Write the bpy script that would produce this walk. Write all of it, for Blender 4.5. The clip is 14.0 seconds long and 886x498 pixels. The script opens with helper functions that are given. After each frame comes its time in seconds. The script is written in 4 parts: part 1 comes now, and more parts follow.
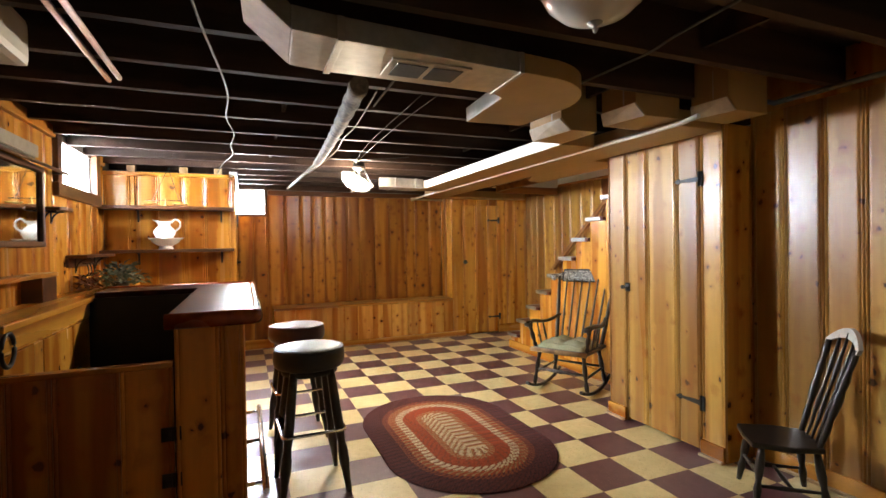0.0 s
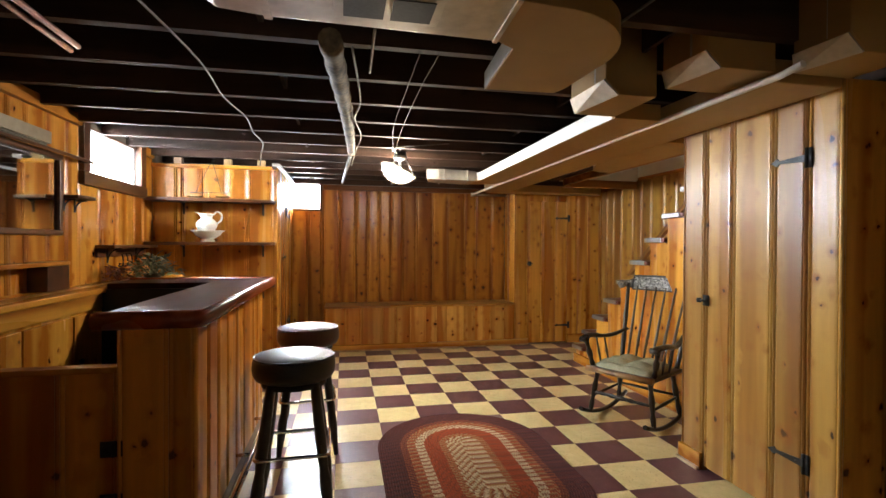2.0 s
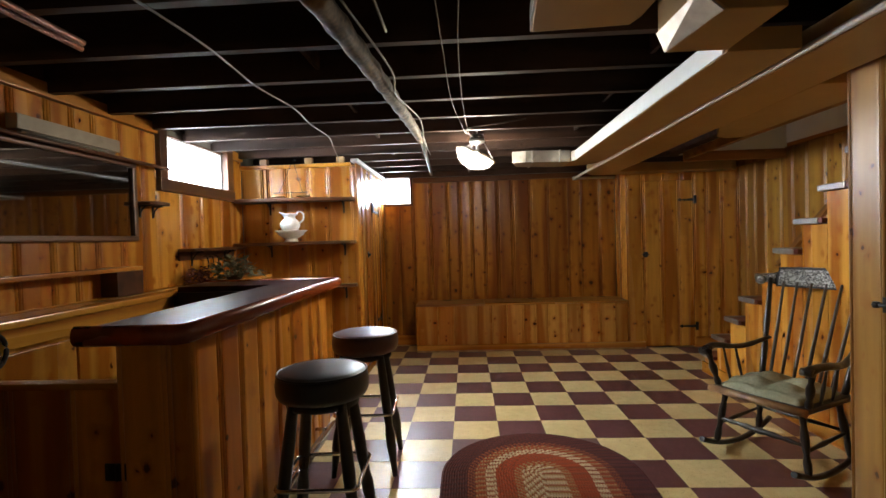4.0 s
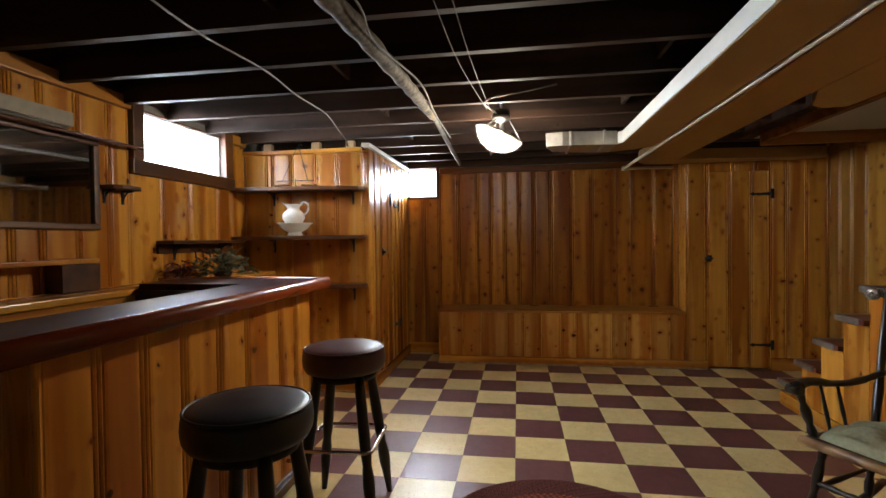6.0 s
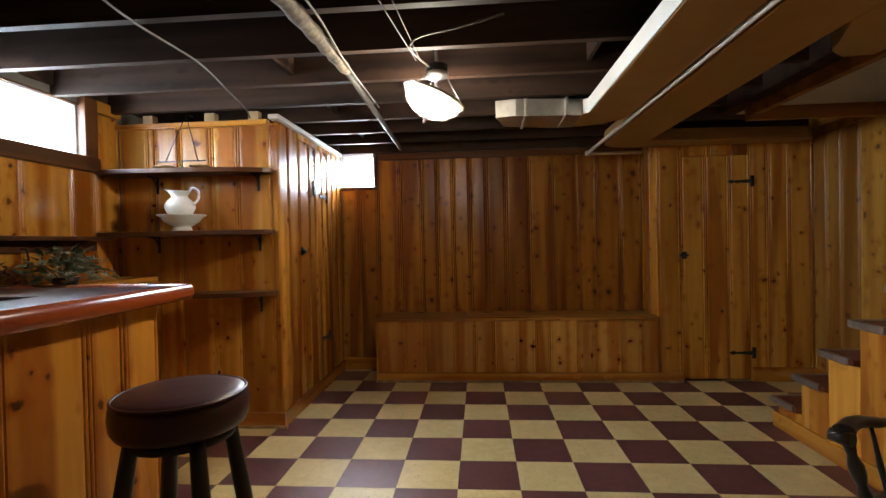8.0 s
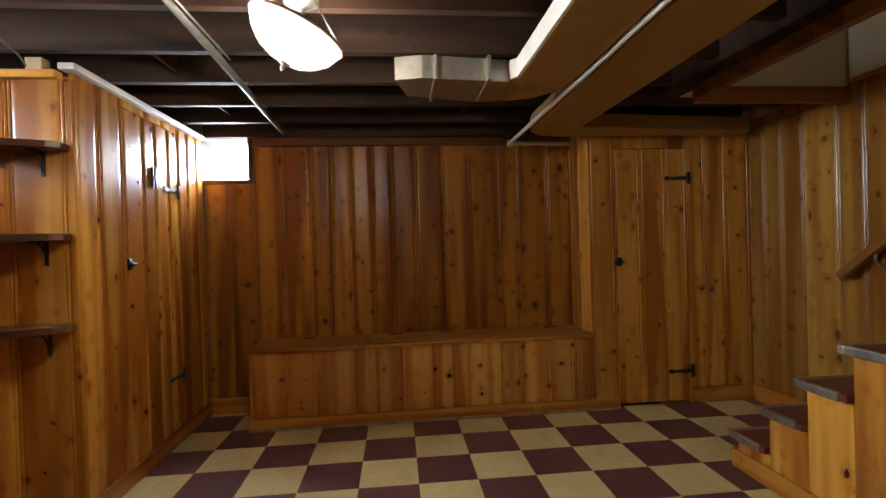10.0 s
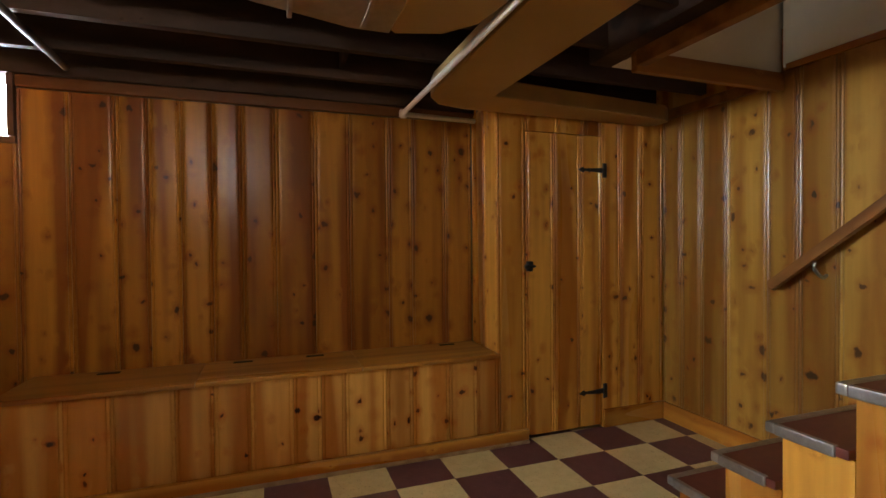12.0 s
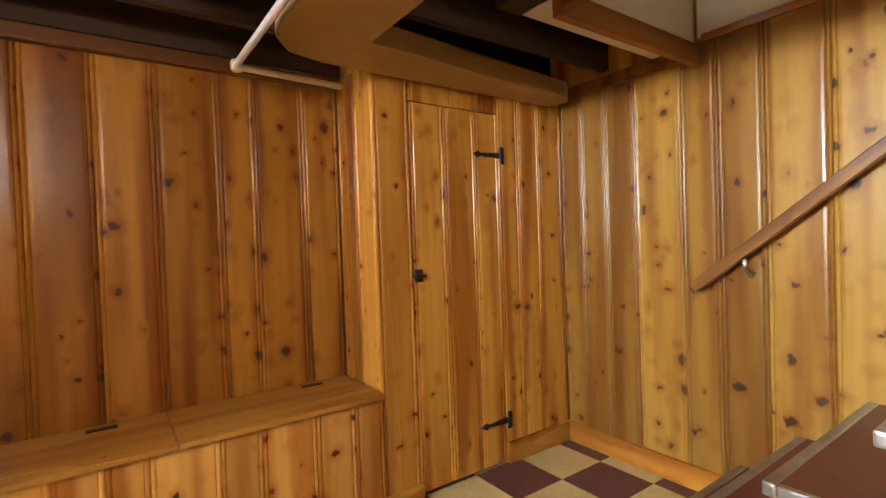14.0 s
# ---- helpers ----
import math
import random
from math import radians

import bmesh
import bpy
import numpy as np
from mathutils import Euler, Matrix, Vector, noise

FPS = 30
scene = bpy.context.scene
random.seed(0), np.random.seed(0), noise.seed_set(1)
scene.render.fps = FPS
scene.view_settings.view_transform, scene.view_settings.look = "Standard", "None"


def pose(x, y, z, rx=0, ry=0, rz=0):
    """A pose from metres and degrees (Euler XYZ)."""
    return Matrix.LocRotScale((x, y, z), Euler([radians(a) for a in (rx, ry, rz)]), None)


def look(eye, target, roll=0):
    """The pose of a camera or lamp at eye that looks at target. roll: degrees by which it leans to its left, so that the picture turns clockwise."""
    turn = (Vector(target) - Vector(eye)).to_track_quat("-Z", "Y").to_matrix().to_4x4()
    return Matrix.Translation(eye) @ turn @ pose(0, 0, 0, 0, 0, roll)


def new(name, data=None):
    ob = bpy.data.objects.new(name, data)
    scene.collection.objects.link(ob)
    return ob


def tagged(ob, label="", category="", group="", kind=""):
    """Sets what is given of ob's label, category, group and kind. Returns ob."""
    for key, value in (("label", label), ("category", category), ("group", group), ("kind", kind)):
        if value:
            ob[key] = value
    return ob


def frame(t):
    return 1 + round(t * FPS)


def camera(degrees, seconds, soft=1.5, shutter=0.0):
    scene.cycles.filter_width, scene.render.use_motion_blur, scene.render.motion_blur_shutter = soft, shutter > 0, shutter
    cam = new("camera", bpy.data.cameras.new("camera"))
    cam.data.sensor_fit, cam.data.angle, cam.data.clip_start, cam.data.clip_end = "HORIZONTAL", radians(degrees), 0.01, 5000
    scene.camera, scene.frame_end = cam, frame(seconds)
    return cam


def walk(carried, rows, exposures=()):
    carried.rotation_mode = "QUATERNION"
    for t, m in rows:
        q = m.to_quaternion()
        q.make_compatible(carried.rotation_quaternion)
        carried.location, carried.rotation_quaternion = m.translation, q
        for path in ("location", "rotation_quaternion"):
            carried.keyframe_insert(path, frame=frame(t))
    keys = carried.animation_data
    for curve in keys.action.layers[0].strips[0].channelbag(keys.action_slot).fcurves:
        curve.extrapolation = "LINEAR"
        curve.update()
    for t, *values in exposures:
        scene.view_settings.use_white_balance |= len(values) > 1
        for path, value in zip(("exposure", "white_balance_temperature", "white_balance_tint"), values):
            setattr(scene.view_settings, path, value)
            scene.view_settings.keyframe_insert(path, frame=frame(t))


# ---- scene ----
cam = camera(85.3, 14.0)
PATH = [
    (0, (0.123, 0.14, 1.324), (0.887, 1.988, 1.302), -0.9),
    (0.5, (0.256, 0.227, 1.315), (0.949, 2.103, 1.306), -0.1),
    (1, (0.388, 0.304, 1.312), (0.996, 2.209, 1.311), 0.5),
    (1.5, (0.539, 0.387, 1.308), (1.053, 2.32, 1.302), 0.6),
    (2, (0.67, 0.482, 1.298), (1.077, 2.44, 1.28), 0.3),
    (2.5, (0.79, 0.588, 1.307), (1.061, 2.569, 1.273), -0.3),
    (3, (0.879, 0.692, 1.31), (1.002, 2.687, 1.264), -0.8),
    (3.5, (0.973, 0.802, 1.313), (0.973, 2.802, 1.263), -1.4),
    (4, (1.065, 0.903, 1.301), (0.963, 2.9, 1.258), -1.7),
    (6.5, (1.308, 1.699, 1.237), (0.995, 3.674, 1.200), -0.6),
    (7, (1.351, 1.886, 1.211), (1.076, 3.866, 1.180), -0.7),
    (7.5, (1.357, 2.082, 1.223), (1.143, 4.07, 1.179), -0.7),
    (8, (1.369, 2.271, 1.207), (1.217, 4.265, 1.178), -1.2),
    (10.5, (1.507, 3.265, 1.216), (1.791, 5.245, 1.199), -1.5),
    (11, (1.549, 3.465, 1.217), (1.936, 5.427, 1.188), -1.2),
    (11.5, (1.575, 3.664, 1.215), (2.108, 5.592, 1.188), -0.6),
    (12, (1.599, 3.843, 1.211), (2.267, 5.728, 1.179), -0.5),
    (12.5, (1.66, 4.014, 1.212), (2.45, 5.851, 1.184), -0.8),
    (13, (1.727, 4.178, 1.211), (2.622, 5.966, 1.186), -1.4),
    (13.5, (1.79, 4.348, 1.225), (2.804, 6.072, 1.193), -1.7),
    (14, (1.849, 4.497, 1.222), (3.007, 6.127, 1.182), -2.0),
]
walk(cam, [(t, look(eye, target, roll)) for t, eye, target, roll in PATH],
     [(0.0, 1.24), (2.0, 0.84), (4.0, 0.17), (6.5, -0.2), (8.0, -0.25), (10.5, -0.03), (11.5, 0.17), (12.0, 0.25), (12.5, 1.12), (13.0, 1.5), (13.5, 1.56), (14.0, 1.53)])

# ---- world and lights ----
world = bpy.data.worlds.new("world")
scene.world = world
world.use_nodes = True
wn = world.node_tree.nodes
sky = wn.new("ShaderNodeTexSky")
sky.sky_type, sky.sun_disc = "NISHITA", False
sky.sun_elevation, sky.sun_rotation = radians(40), radians(250)
wn["Background"].inputs[1].default_value = 0.1
world.node_tree.links.new(sky.outputs[0], wn["Background"].inputs[0])


def area_lamp(name, eye, target, w, h, watts, colour, spread=180):
    d = bpy.data.lights.new(name, "AREA")
    d.shape, d.size, d.size_y, d.energy, d.color = "RECTANGLE", w, h, watts, colour
    d.spread = radians(spread)
    ob = new(name, d)
    ob.matrix_world = look(eye, target)
    return ob


area_lamp("window_daylight", (-1.55, 4.85, 2.14), (0.4, 4.15, 1.30), 1.5, 0.66, 340, (0.80, 0.90, 1.0), 140)
area_lamp("far_window_daylight", (0.215, 6.965, 1.90), (0.35, 5.4, 0.9), 0.30, 0.28, 34, (0.80, 0.90, 1.0), 135)
area_lamp("stairwell_light", (3.65, 3.9, 3.35), (3.65, 4.6, 1.0), 0.7, 1.6, 0.8, (1.0, 0.86, 0.66))
bulb_lamp = bpy.data.lights.new("bulb_lamp", "POINT")
bulb_lamp.energy, bulb_lamp.color, bulb_lamp.shadow_soft_size = 6.5, (1.0, 0.87, 0.68), 0.05
new("bulb_lamp", bulb_lamp).location = (1.155, 4.76, 1.925)

# Spot added at the bowl lamp to brighten the bar and left wall.
fill_spot = bpy.data.lights.new("lamp_fill_spot", "SPOT")
fill_spot.energy, fill_spot.color, fill_spot.shadow_soft_size = 58, (1.0, 0.88, 0.70), 0.05
fill_spot.spot_size, fill_spot.spot_blend = radians(165), 0.6
new("lamp_fill_spot", fill_spot).matrix_world = look((1.145, 4.75, 1.925), (-0.6, 2.9, 0.9))

# ---- materials ----
class Nodes:
    def __init__(self, name):
        self.m = bpy.data.materials.new(name)
        self.m.use_nodes = True
        self.t = self.m.node_tree
        self.b = self.t.nodes["Principled BSDF"]

    def n(self, kind, **kw):
        nd = self.t.nodes.new("ShaderNode" + kind)
        for k, v in kw.items():
            if k == "op":
                nd.operation = v
            elif k == "blend":
                nd.data_type, nd.blend_type = "RGBA", v
        return nd

    def l(self, a, b):
        self.t.links.new(a, b)

    def val(self, sock, v):
        if isinstance(v, (int, float, tuple, list)):
            sock.default_value = v
        else:
            self.l(v, sock)

    def math(self, op, a, b=0.0, c=0.0):
        nd = self.n("Math", op=op)
        for i, v in enumerate((a, b, c)):
            self.val(nd.inputs[i], v)
        return nd.outputs[0]

    def mix(self, f, a, b, blend="MIX"):
        nd = self.n("Mix", blend=blend)
        self.val(nd.inputs[0], f)
        self.val(nd.inputs[6], a if not isinstance(a, tuple) else (*a, 1))
        self.val(nd.inputs[7], b if not isinstance(b, tuple) else (*b, 1))
        return nd.outputs[2]

    def coords(self, scale, spread=7.0, island=False):
        tc = self.n("TexCoord").outputs["Object"]
        rnd = self.n("NewGeometry").outputs["Random Per Island"] if island else self.n("ObjectInfo").outputs["Random"]
        off = self.n("VectorMath", op="SCALE")
        off.inputs[0].default_value = (spread, spread * 1.7, spread * 2.3)
        self.l(rnd, off.inputs[3])
        add = self.n("VectorMath", op="ADD")
        self.l(tc, add.inputs[0])
        self.l(off.outputs[0], add.inputs[1])
        mul = self.n("VectorMath", op="MULTIPLY")
        self.l(add.outputs[0], mul.inputs[0])
        mul.inputs[1].default_value = scale
        return mul.outputs[0], rnd

    def noise(self, vec, scale, detail=3.0, rough=0.55):
        nd = self.n("TexNoise")
        self.l(vec, nd.inputs["Vector"])
        nd.inputs["Scale"].default_value, nd.inputs["Detail"].default_value, nd.inputs["Roughness"].default_value = scale, detail, rough
        return nd.outputs[0]

    def ramp(self, f, *stops):
        nd = self.n("ValToRGB")
        el = nd.color_ramp.elements
        while len(el) < len(stops):
            el.new(0.5)
        for e, (p, c) in zip(el, stops):
            e.position, e.color = p, (*c, 1) if len(c) == 3 else c
        self.l(f, nd.inputs[0])
        return nd.outputs[0]

    def bump(self, h, strength=0.2, dist=0.002):
        nd = self.n("Bump")
        nd.inputs["Strength"].default_value, nd.inputs["Distance"].default_value = strength, dist
        self.l(h, nd.inputs["Height"])
        self.l(nd.outputs[0], self.b.inputs["Normal"])

    def put(self, **kw):
        for k, v in kw.items():
            s = self.b.inputs[k.replace("_", " ")]
            self.val(s, (*v, 1) if isinstance(v, tuple) and len(v) == 3 else v)
        return self.m


def knotty(name, axis, light, dark, knot, rough=0.26, knots=0.19, tone=0.62, gloss=0.5):
    """Varnished knotty pine with the grain along one axis (0, 1 or 2)."""
    k = Nodes(name)
    one = [9.0, 9.0, 9.0]
    one[axis] = 0.55
    vec, rnd = k.coords(tuple(one))
    kn = [11.5, 11.5, 11.5]
    kn[axis] = 8.2
    kvec, _ = k.coords(tuple(kn), 11.0)
    vor = k.n("TexVoronoi")
    wob = k.n("TexNoise")
    k.l(kvec, wob.inputs["Vector"])
    wob.inputs["Scale"].default_value, wob.inputs["Detail"].default_value = 3.0, 3.0
    shift = k.n("VectorMath", op="MULTIPLY_ADD")
    k.l(wob.outputs[1], shift.inputs[0])
    shift.inputs[1].default_value = (0.34, 0.34, 0.34)
    k.l(kvec, shift.inputs[2])
    k.l(shift.outputs[0], vor.inputs["Vector"])
    vor.inputs["Scale"].default_value = 1.0
    cell = k.n("SeparateColor")
    k.l(vor.outputs["Color"], cell.inputs[0])
    size = k.math("MULTIPLY_ADD", k.math("POWER", cell.outputs[0], 2.2), 0.52, 0.34)
    delta = k.n("VectorMath", op="SUBTRACT")
    k.l(shift.outputs[0], delta.inputs[0])
    k.l(vor.outputs["Position"], delta.inputs[1])
    wide = k.n("CombineXYZ")
    for i in range(3):
        k.val(wide.inputs[i], 1.0 if i == axis else k.math("MULTIPLY_ADD", k.math("POWER", cell.outputs[2], 2.0), -0.62, 1.1))
    oval_d = k.n("VectorMath", op="MULTIPLY")
    k.l(delta.outputs[0], oval_d.inputs[0])
    k.l(wide.outputs[0], oval_d.inputs[1])
    length = k.n("VectorMath", op="LENGTH")
    k.l(oval_d.outputs[0], length.inputs[0])
    d = k.math("DIVIDE", length.outputs["Value"], size)
    near = k.math("SMOOTH_MAX", k.math("SUBTRACT", 0.4, vor.outputs["Distance"]), 0.0, 0.15)
    warp = k.n("VectorMath", op="ADD")
    k.l(vec, warp.inputs[0])
    wv2 = k.n("CombineXYZ")
    for i in range(3):
        k.l(k.math("MULTIPLY", near, 0.5 if i != axis else 0.0), wv2.inputs[i])
    k.l(wv2.outputs[0], warp.inputs[1])
    grain = k.noise(warp.outputs[0], 3.4, 3.0, 0.5)
    broad = k.noise(warp.outputs[0], 1.15, 0.6)
    mid = tuple(a * 0.6 + b * 0.4 for a, b in zip(light, dark))
    col = k.ramp(broad, (0.40, dark), (0.50, mid), (0.58, light))
    col = k.mix(1.0, col, k.ramp(grain, (0.3, (0.86, 0.83, 0.8)), (0.7, (1.04, 1.04, 1.04))), "MULTIPLY")
    shade = k.ramp(rnd, (0.0, (1 - tone * 0.62, 1 - tone * 0.74, 1 - tone * 0.8)), (0.3, (1 - tone * 0.3, 1 - tone * 0.36, 1 - tone * 0.42)), (0.6, (1 - tone * 0.1,) * 3), (1.0, (1.0, 1.0, 1.0)))
    col = k.mix(1.0, col, shade, "MULTIPLY")
    halo = k.ramp(d, (knots * 0.75, (1, 1, 1)), (knots * 1.4, (0.55, 0.55, 0.55)), (knots * 3.2, (0, 0, 0)))
    col = k.mix(k.math("MULTIPLY", halo, 0.75), col, (dark[0] * 0.72, dark[1] * 0.46, dark[2] * 0.35))
    core = k.ramp(d, (knots * 0.75, (1, 1, 1)), (knots * 1.15, (0, 0, 0)))
    col = k.mix(k.math("MULTIPLY", core, k.math("MULTIPLY_ADD", cell.outputs[1], 0.25, 0.75)), col, knot)
    k.bump(k.math("ADD", grain, k.math("MULTIPLY", core, -0.4)), 0.03, 0.0004)
    wear = k.noise(vec, 0.35, 2.0)
    return k.put(Base_Color=col, Roughness=k.math("MULTIPLY_ADD", wear, 0.2, rough - 0.1), Specular_IOR_Level=gloss)


def mottled(name, c1, c2, rough=0.5, scale=14.0, metal=0.0, bump=0.1, fleck=None, vary=0.12):
    k = Nodes(name)
    vec, rnd = k.coords((1, 1, 1))
    a = k.noise(vec, scale, 5.0)
    b = k.noise(vec, scale * 0.13, 2.0)
    col = k.ramp(k.math("MULTIPLY_ADD", b, 0.5, k.math("MULTIPLY", a, 0.5)), (0.36, c1), (0.64, c2))
    if fleck:
        f = k.noise(vec, scale * 5, 2.0)
        col = k.mix(k.ramp(f, (0.63, (0, 0, 0)), (0.72, (1, 1, 1))), col, fleck)
    k.bump(a, bump, 0.002)
    return k.put(Base_Color=col, Roughness=k.math("MULTIPLY_ADD", b, vary, rough - vary / 2), Metallic=metal)


LIGHT, DARK, KNOT = (0.68, 0.325, 0.05), (0.42, 0.143, 0.016), (0.038, 0.013, 0.006)
pine = knotty("knotty_pine", 2, LIGHT, DARK, KNOT)
pine_pale = knotty("pale_honey_pine", 2, (0.53, 0.30, 0.068), (0.375, 0.17, 0.031), KNOT, 0.3)
pine_dark = knotty("dark_honey_pine", 2, (0.50, 0.222, 0.032), (0.27, 0.087, 0.010), KNOT, 0.31, knots=0.22, gloss=0.4)
bar_pine = knotty("orange_bar_pine", 2, (0.66, 0.275, 0.036), (0.41, 0.122, 0.013), KNOT, 0.3, gloss=0.4)
pine_stair = knotty("stair_wall_pine", 2, (0.48, 0.265, 0.047), (0.335, 0.146, 0.021), KNOT, 0.3, knots=0.26)
bench_pine = knotty("amber_bench_pine", 2, (0.80, 0.42, 0.092), (0.55, 0.205, 0.03), KNOT, 0.22)
cornice_wood = knotty("brown_cornice_wood", 0, (0.33, 0.145, 0.034), (0.20, 0.078, 0.018), KNOT, 0.5, 0.05, gloss=0.3)
pine_x = knotty("pine_along_x", 0, LIGHT, DARK, KNOT, knots=0.07)
pine_y = knotty("pine_along_y", 1, LIGHT, DARK, KNOT, knots=0.07)
shelf_wood = knotty("stained_shelf_wood", 0, (0.12, 0.045, 0.015), (0.06, 0.022, 0.009), KNOT, 0.35, 0.05)
dark_frame = knotty("dark_window_wood", 1, (0.15, 0.058, 0.02), (0.075, 0.027, 0.01), KNOT, 0.4, 0.03)
bar_wood = knotty("red_stained_bar_wood", 1, (0.33, 0.062, 0.013), (0.16, 0.026, 0.007), (0.03, 0.008, 0.004), 0.26, 0.03, gloss=0.4)
bar_dark = knotty("dark_bar_top_wood", 1, (0.060, 0.016, 0.009), (0.030, 0.009, 0.006), (0.015, 0.005, 0.003), 0.36, 0.03, gloss=0.08)
joist_wood = knotty("dark_joist_wood", 0, (0.068, 0.036, 0.023), (0.030, 0.0165, 0.0113), (0.02, 0.01, 0.006), 0.7, 0.05, gloss=0.25)
block_wood = knotty("pale_block_wood", 2, (0.6, 0.44, 0.25), (0.45, 0.3, 0.15), KNOT, 0.6, 0.04)
black_panel = mottled("flat_black", (0.004, 0.004, 0.005), (0.009, 0.009, 0.01), 0.5)
black_vinyl = mottled("black_vinyl", (0.007, 0.007, 0.009), (0.013, 0.013, 0.016), 0.42, 160, bump=0.02, vary=0.04)
red_vinyl = mottled("burgundy_vinyl", (0.045, 0.012, 0.012), (0.06, 0.016, 0.015), 0.4, 160, bump=0.02, vary=0.04)
black_lacquer = mottled("black_lacquer", (0.010, 0.008, 0.007), (0.022, 0.016, 0.012), 0.3, 30)
chrome = mottled("worn_chrome", (0.55, 0.55, 0.55), (0.7, 0.7, 0.68), 0.22, 40, 1.0, 0.03)
iron = mottled("black_iron", (0.012, 0.012, 0.012), (0.03, 0.028, 0.026), 0.5, 60, 0.4, 0.25)
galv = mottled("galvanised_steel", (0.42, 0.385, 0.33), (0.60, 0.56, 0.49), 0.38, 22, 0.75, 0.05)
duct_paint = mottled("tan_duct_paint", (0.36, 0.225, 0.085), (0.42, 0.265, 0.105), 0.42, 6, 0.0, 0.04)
vent_dark = mottled("vent_shadow_mesh", (0.03, 0.033, 0.037), (0.055, 0.058, 0.062), 0.6, 80, 0.2)
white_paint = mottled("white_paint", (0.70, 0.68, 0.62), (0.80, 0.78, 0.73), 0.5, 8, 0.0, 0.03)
plaster = mottled("white_plaster", (0.68, 0.64, 0.55), (0.76, 0.72, 0.63), 0.8, 5, 0.0, 0.08)
masonry = mottled("grey_masonry", (0.16, 0.15, 0.14), (0.24, 0.23, 0.21), 0.9, 12, 0.0, 0.3)
pipe_wrap = mottled("old_pipe_wrap", (0.025, 0.018, 0.012), (0.19, 0.135, 0.08), 0.8, 42, 0.0, 0.9)
copper = mottled("copper_pipe", (0.14, 0.06, 0.035), (0.34, 0.15, 0.085), 0.4, 30, 0.9)
grey_cable = mottled("grey_cable", (0.10, 0.093, 0.083), (0.18, 0.17, 0.15), 0.6, 30)
porcelain = mottled("white_porcelain", (0.66, 0.65, 0.61), (0.74, 0.73, 0.70), 0.15, 25, 0.0, 0.02, (0.36, 0.37, 0.40))
brass = mottled("aged_brass", (0.55, 0.38, 0.13), (0.7, 0.5, 0.2), 0.3, 30, 1.0)
cushion_cloth = mottled("green_cushion_cloth", (0.22, 0.22, 0.12), (0.36, 0.35, 0.22), 0.9, 60, 0.0, 0.4)
leaf_green = mottled("dusty_leaf", (0.07, 0.09, 0.05), (0.22, 0.25, 0.18), 0.6, 30)
dry_red = mottled("dried_red_leaf", (0.10, 0.025, 0.015), (0.19, 0.06, 0.03), 0.7, 30)
tin = mottled("tin_edge", (0.30, 0.29, 0.28), (0.46, 0.45, 0.44), 0.36, 40, 0.9)
tread_mat = mottled("red_rubber_tread", (0.10, 0.022, 0.016), (0.15, 0.035, 0.024), 0.4, 30)
tile_red = mottled("plum_floor_tile", (0.098, 0.035, 0.038), (0.14, 0.055, 0.056), 0.34, 20, 0.0, 0.008, (0.2, 0.11, 0.10), 0.05)
tile_yellow = mottled("buff_floor_tile", (0.60, 0.475, 0.20), (0.72, 0.59, 0.285), 0.34, 20, 0.0, 0.008, (0.36, 0.25, 0.09), 0.05)
mastic = mottled("dark_tile_mastic", (0.03, 0.02, 0.015), (0.05, 0.04, 0.03), 0.8)
seat_wood = knotty("worn_seat_wood", 0, (0.42, 0.26, 0.12), (0.2, 0.1, 0.04), KNOT, 0.35, 0.02)
sk = Nodes("gilt_stencil_on_black")
sv, _ = sk.coords((1, 1, 1))
stencil_mat = sk.put(Base_Color=sk.ramp(sk.noise(sv, 46, 1.0), (0.42, (0.42, 0.40, 0.35)), (0.47, (0.03, 0.028, 0.025)), (0.51, (0.03, 0.028, 0.025)), (0.55, (0.36, 0.34, 0.30)), (0.62, (0.05, 0.045, 0.04)), (0.68, (0.45, 0.43, 0.38))), Roughness=0.3, Metallic=0.5)
worn_white = mottled("worn_white_rail", (0.45, 0.42, 0.38), (0.62, 0.6, 0.56), 0.3, 25)


def plain(name, colour, strength):
    k = Nodes(name)
    return k.put(Base_Color=colour, Emission_Color=colour, Emission_Strength=strength)


def glass_like(name, rough, tint, clear):
    k = Nodes(name)
    tr, mx = k.n("BsdfTransparent"), k.n("MixShader")
    tr.inputs[0].default_value = (*tint, 1)
    k.put(Base_Color=tint, Roughness=rough)
    mx.inputs[0].default_value = clear
    k.l(k.b.outputs[0], mx.inputs[1])
    k.l(tr.outputs[0], mx.inputs[2])
    k.l(mx.outputs[0], k.t.nodes["Material Output"].inputs[0])
    return k.m


daylight = plain("bright_overcast_day", (0.9, 0.95, 1.0), 22.0)
bulb_glow = plain("bulb_glow", (1.0, 0.93, 0.8), 120.0)
pane_glass = glass_like("window_glass", 0.05, (0.95, 0.97, 1.0), 0.88)
bowl_glass = glass_like("pale_lamp_glass", 0.12, (0.97, 0.95, 0.9), 0.8)
bt = bowl_glass.node_tree
tl, ms = bt.nodes.new("ShaderNodeBsdfTranslucent"), bt.nodes.new("ShaderNodeMixShader")
tl.inputs[0].default_value = (0.9, 0.87, 0.8, 1)
outer = [n for n in bt.nodes if n.type == "MIX_SHADER" and n != ms][0]
bt.links.new(bt.nodes["Principled BSDF"].outputs[0], ms.inputs[1])
bt.links.new(tl.outputs[0], ms.inputs[2])
bt.links.new(ms.outputs[0], outer.inputs[1])
mk = Nodes("mirror_silver")
mirror_glass = mk.put(Base_Color=(0.42, 0.41, 0.39), Metallic=1.0, Roughness=0.03)


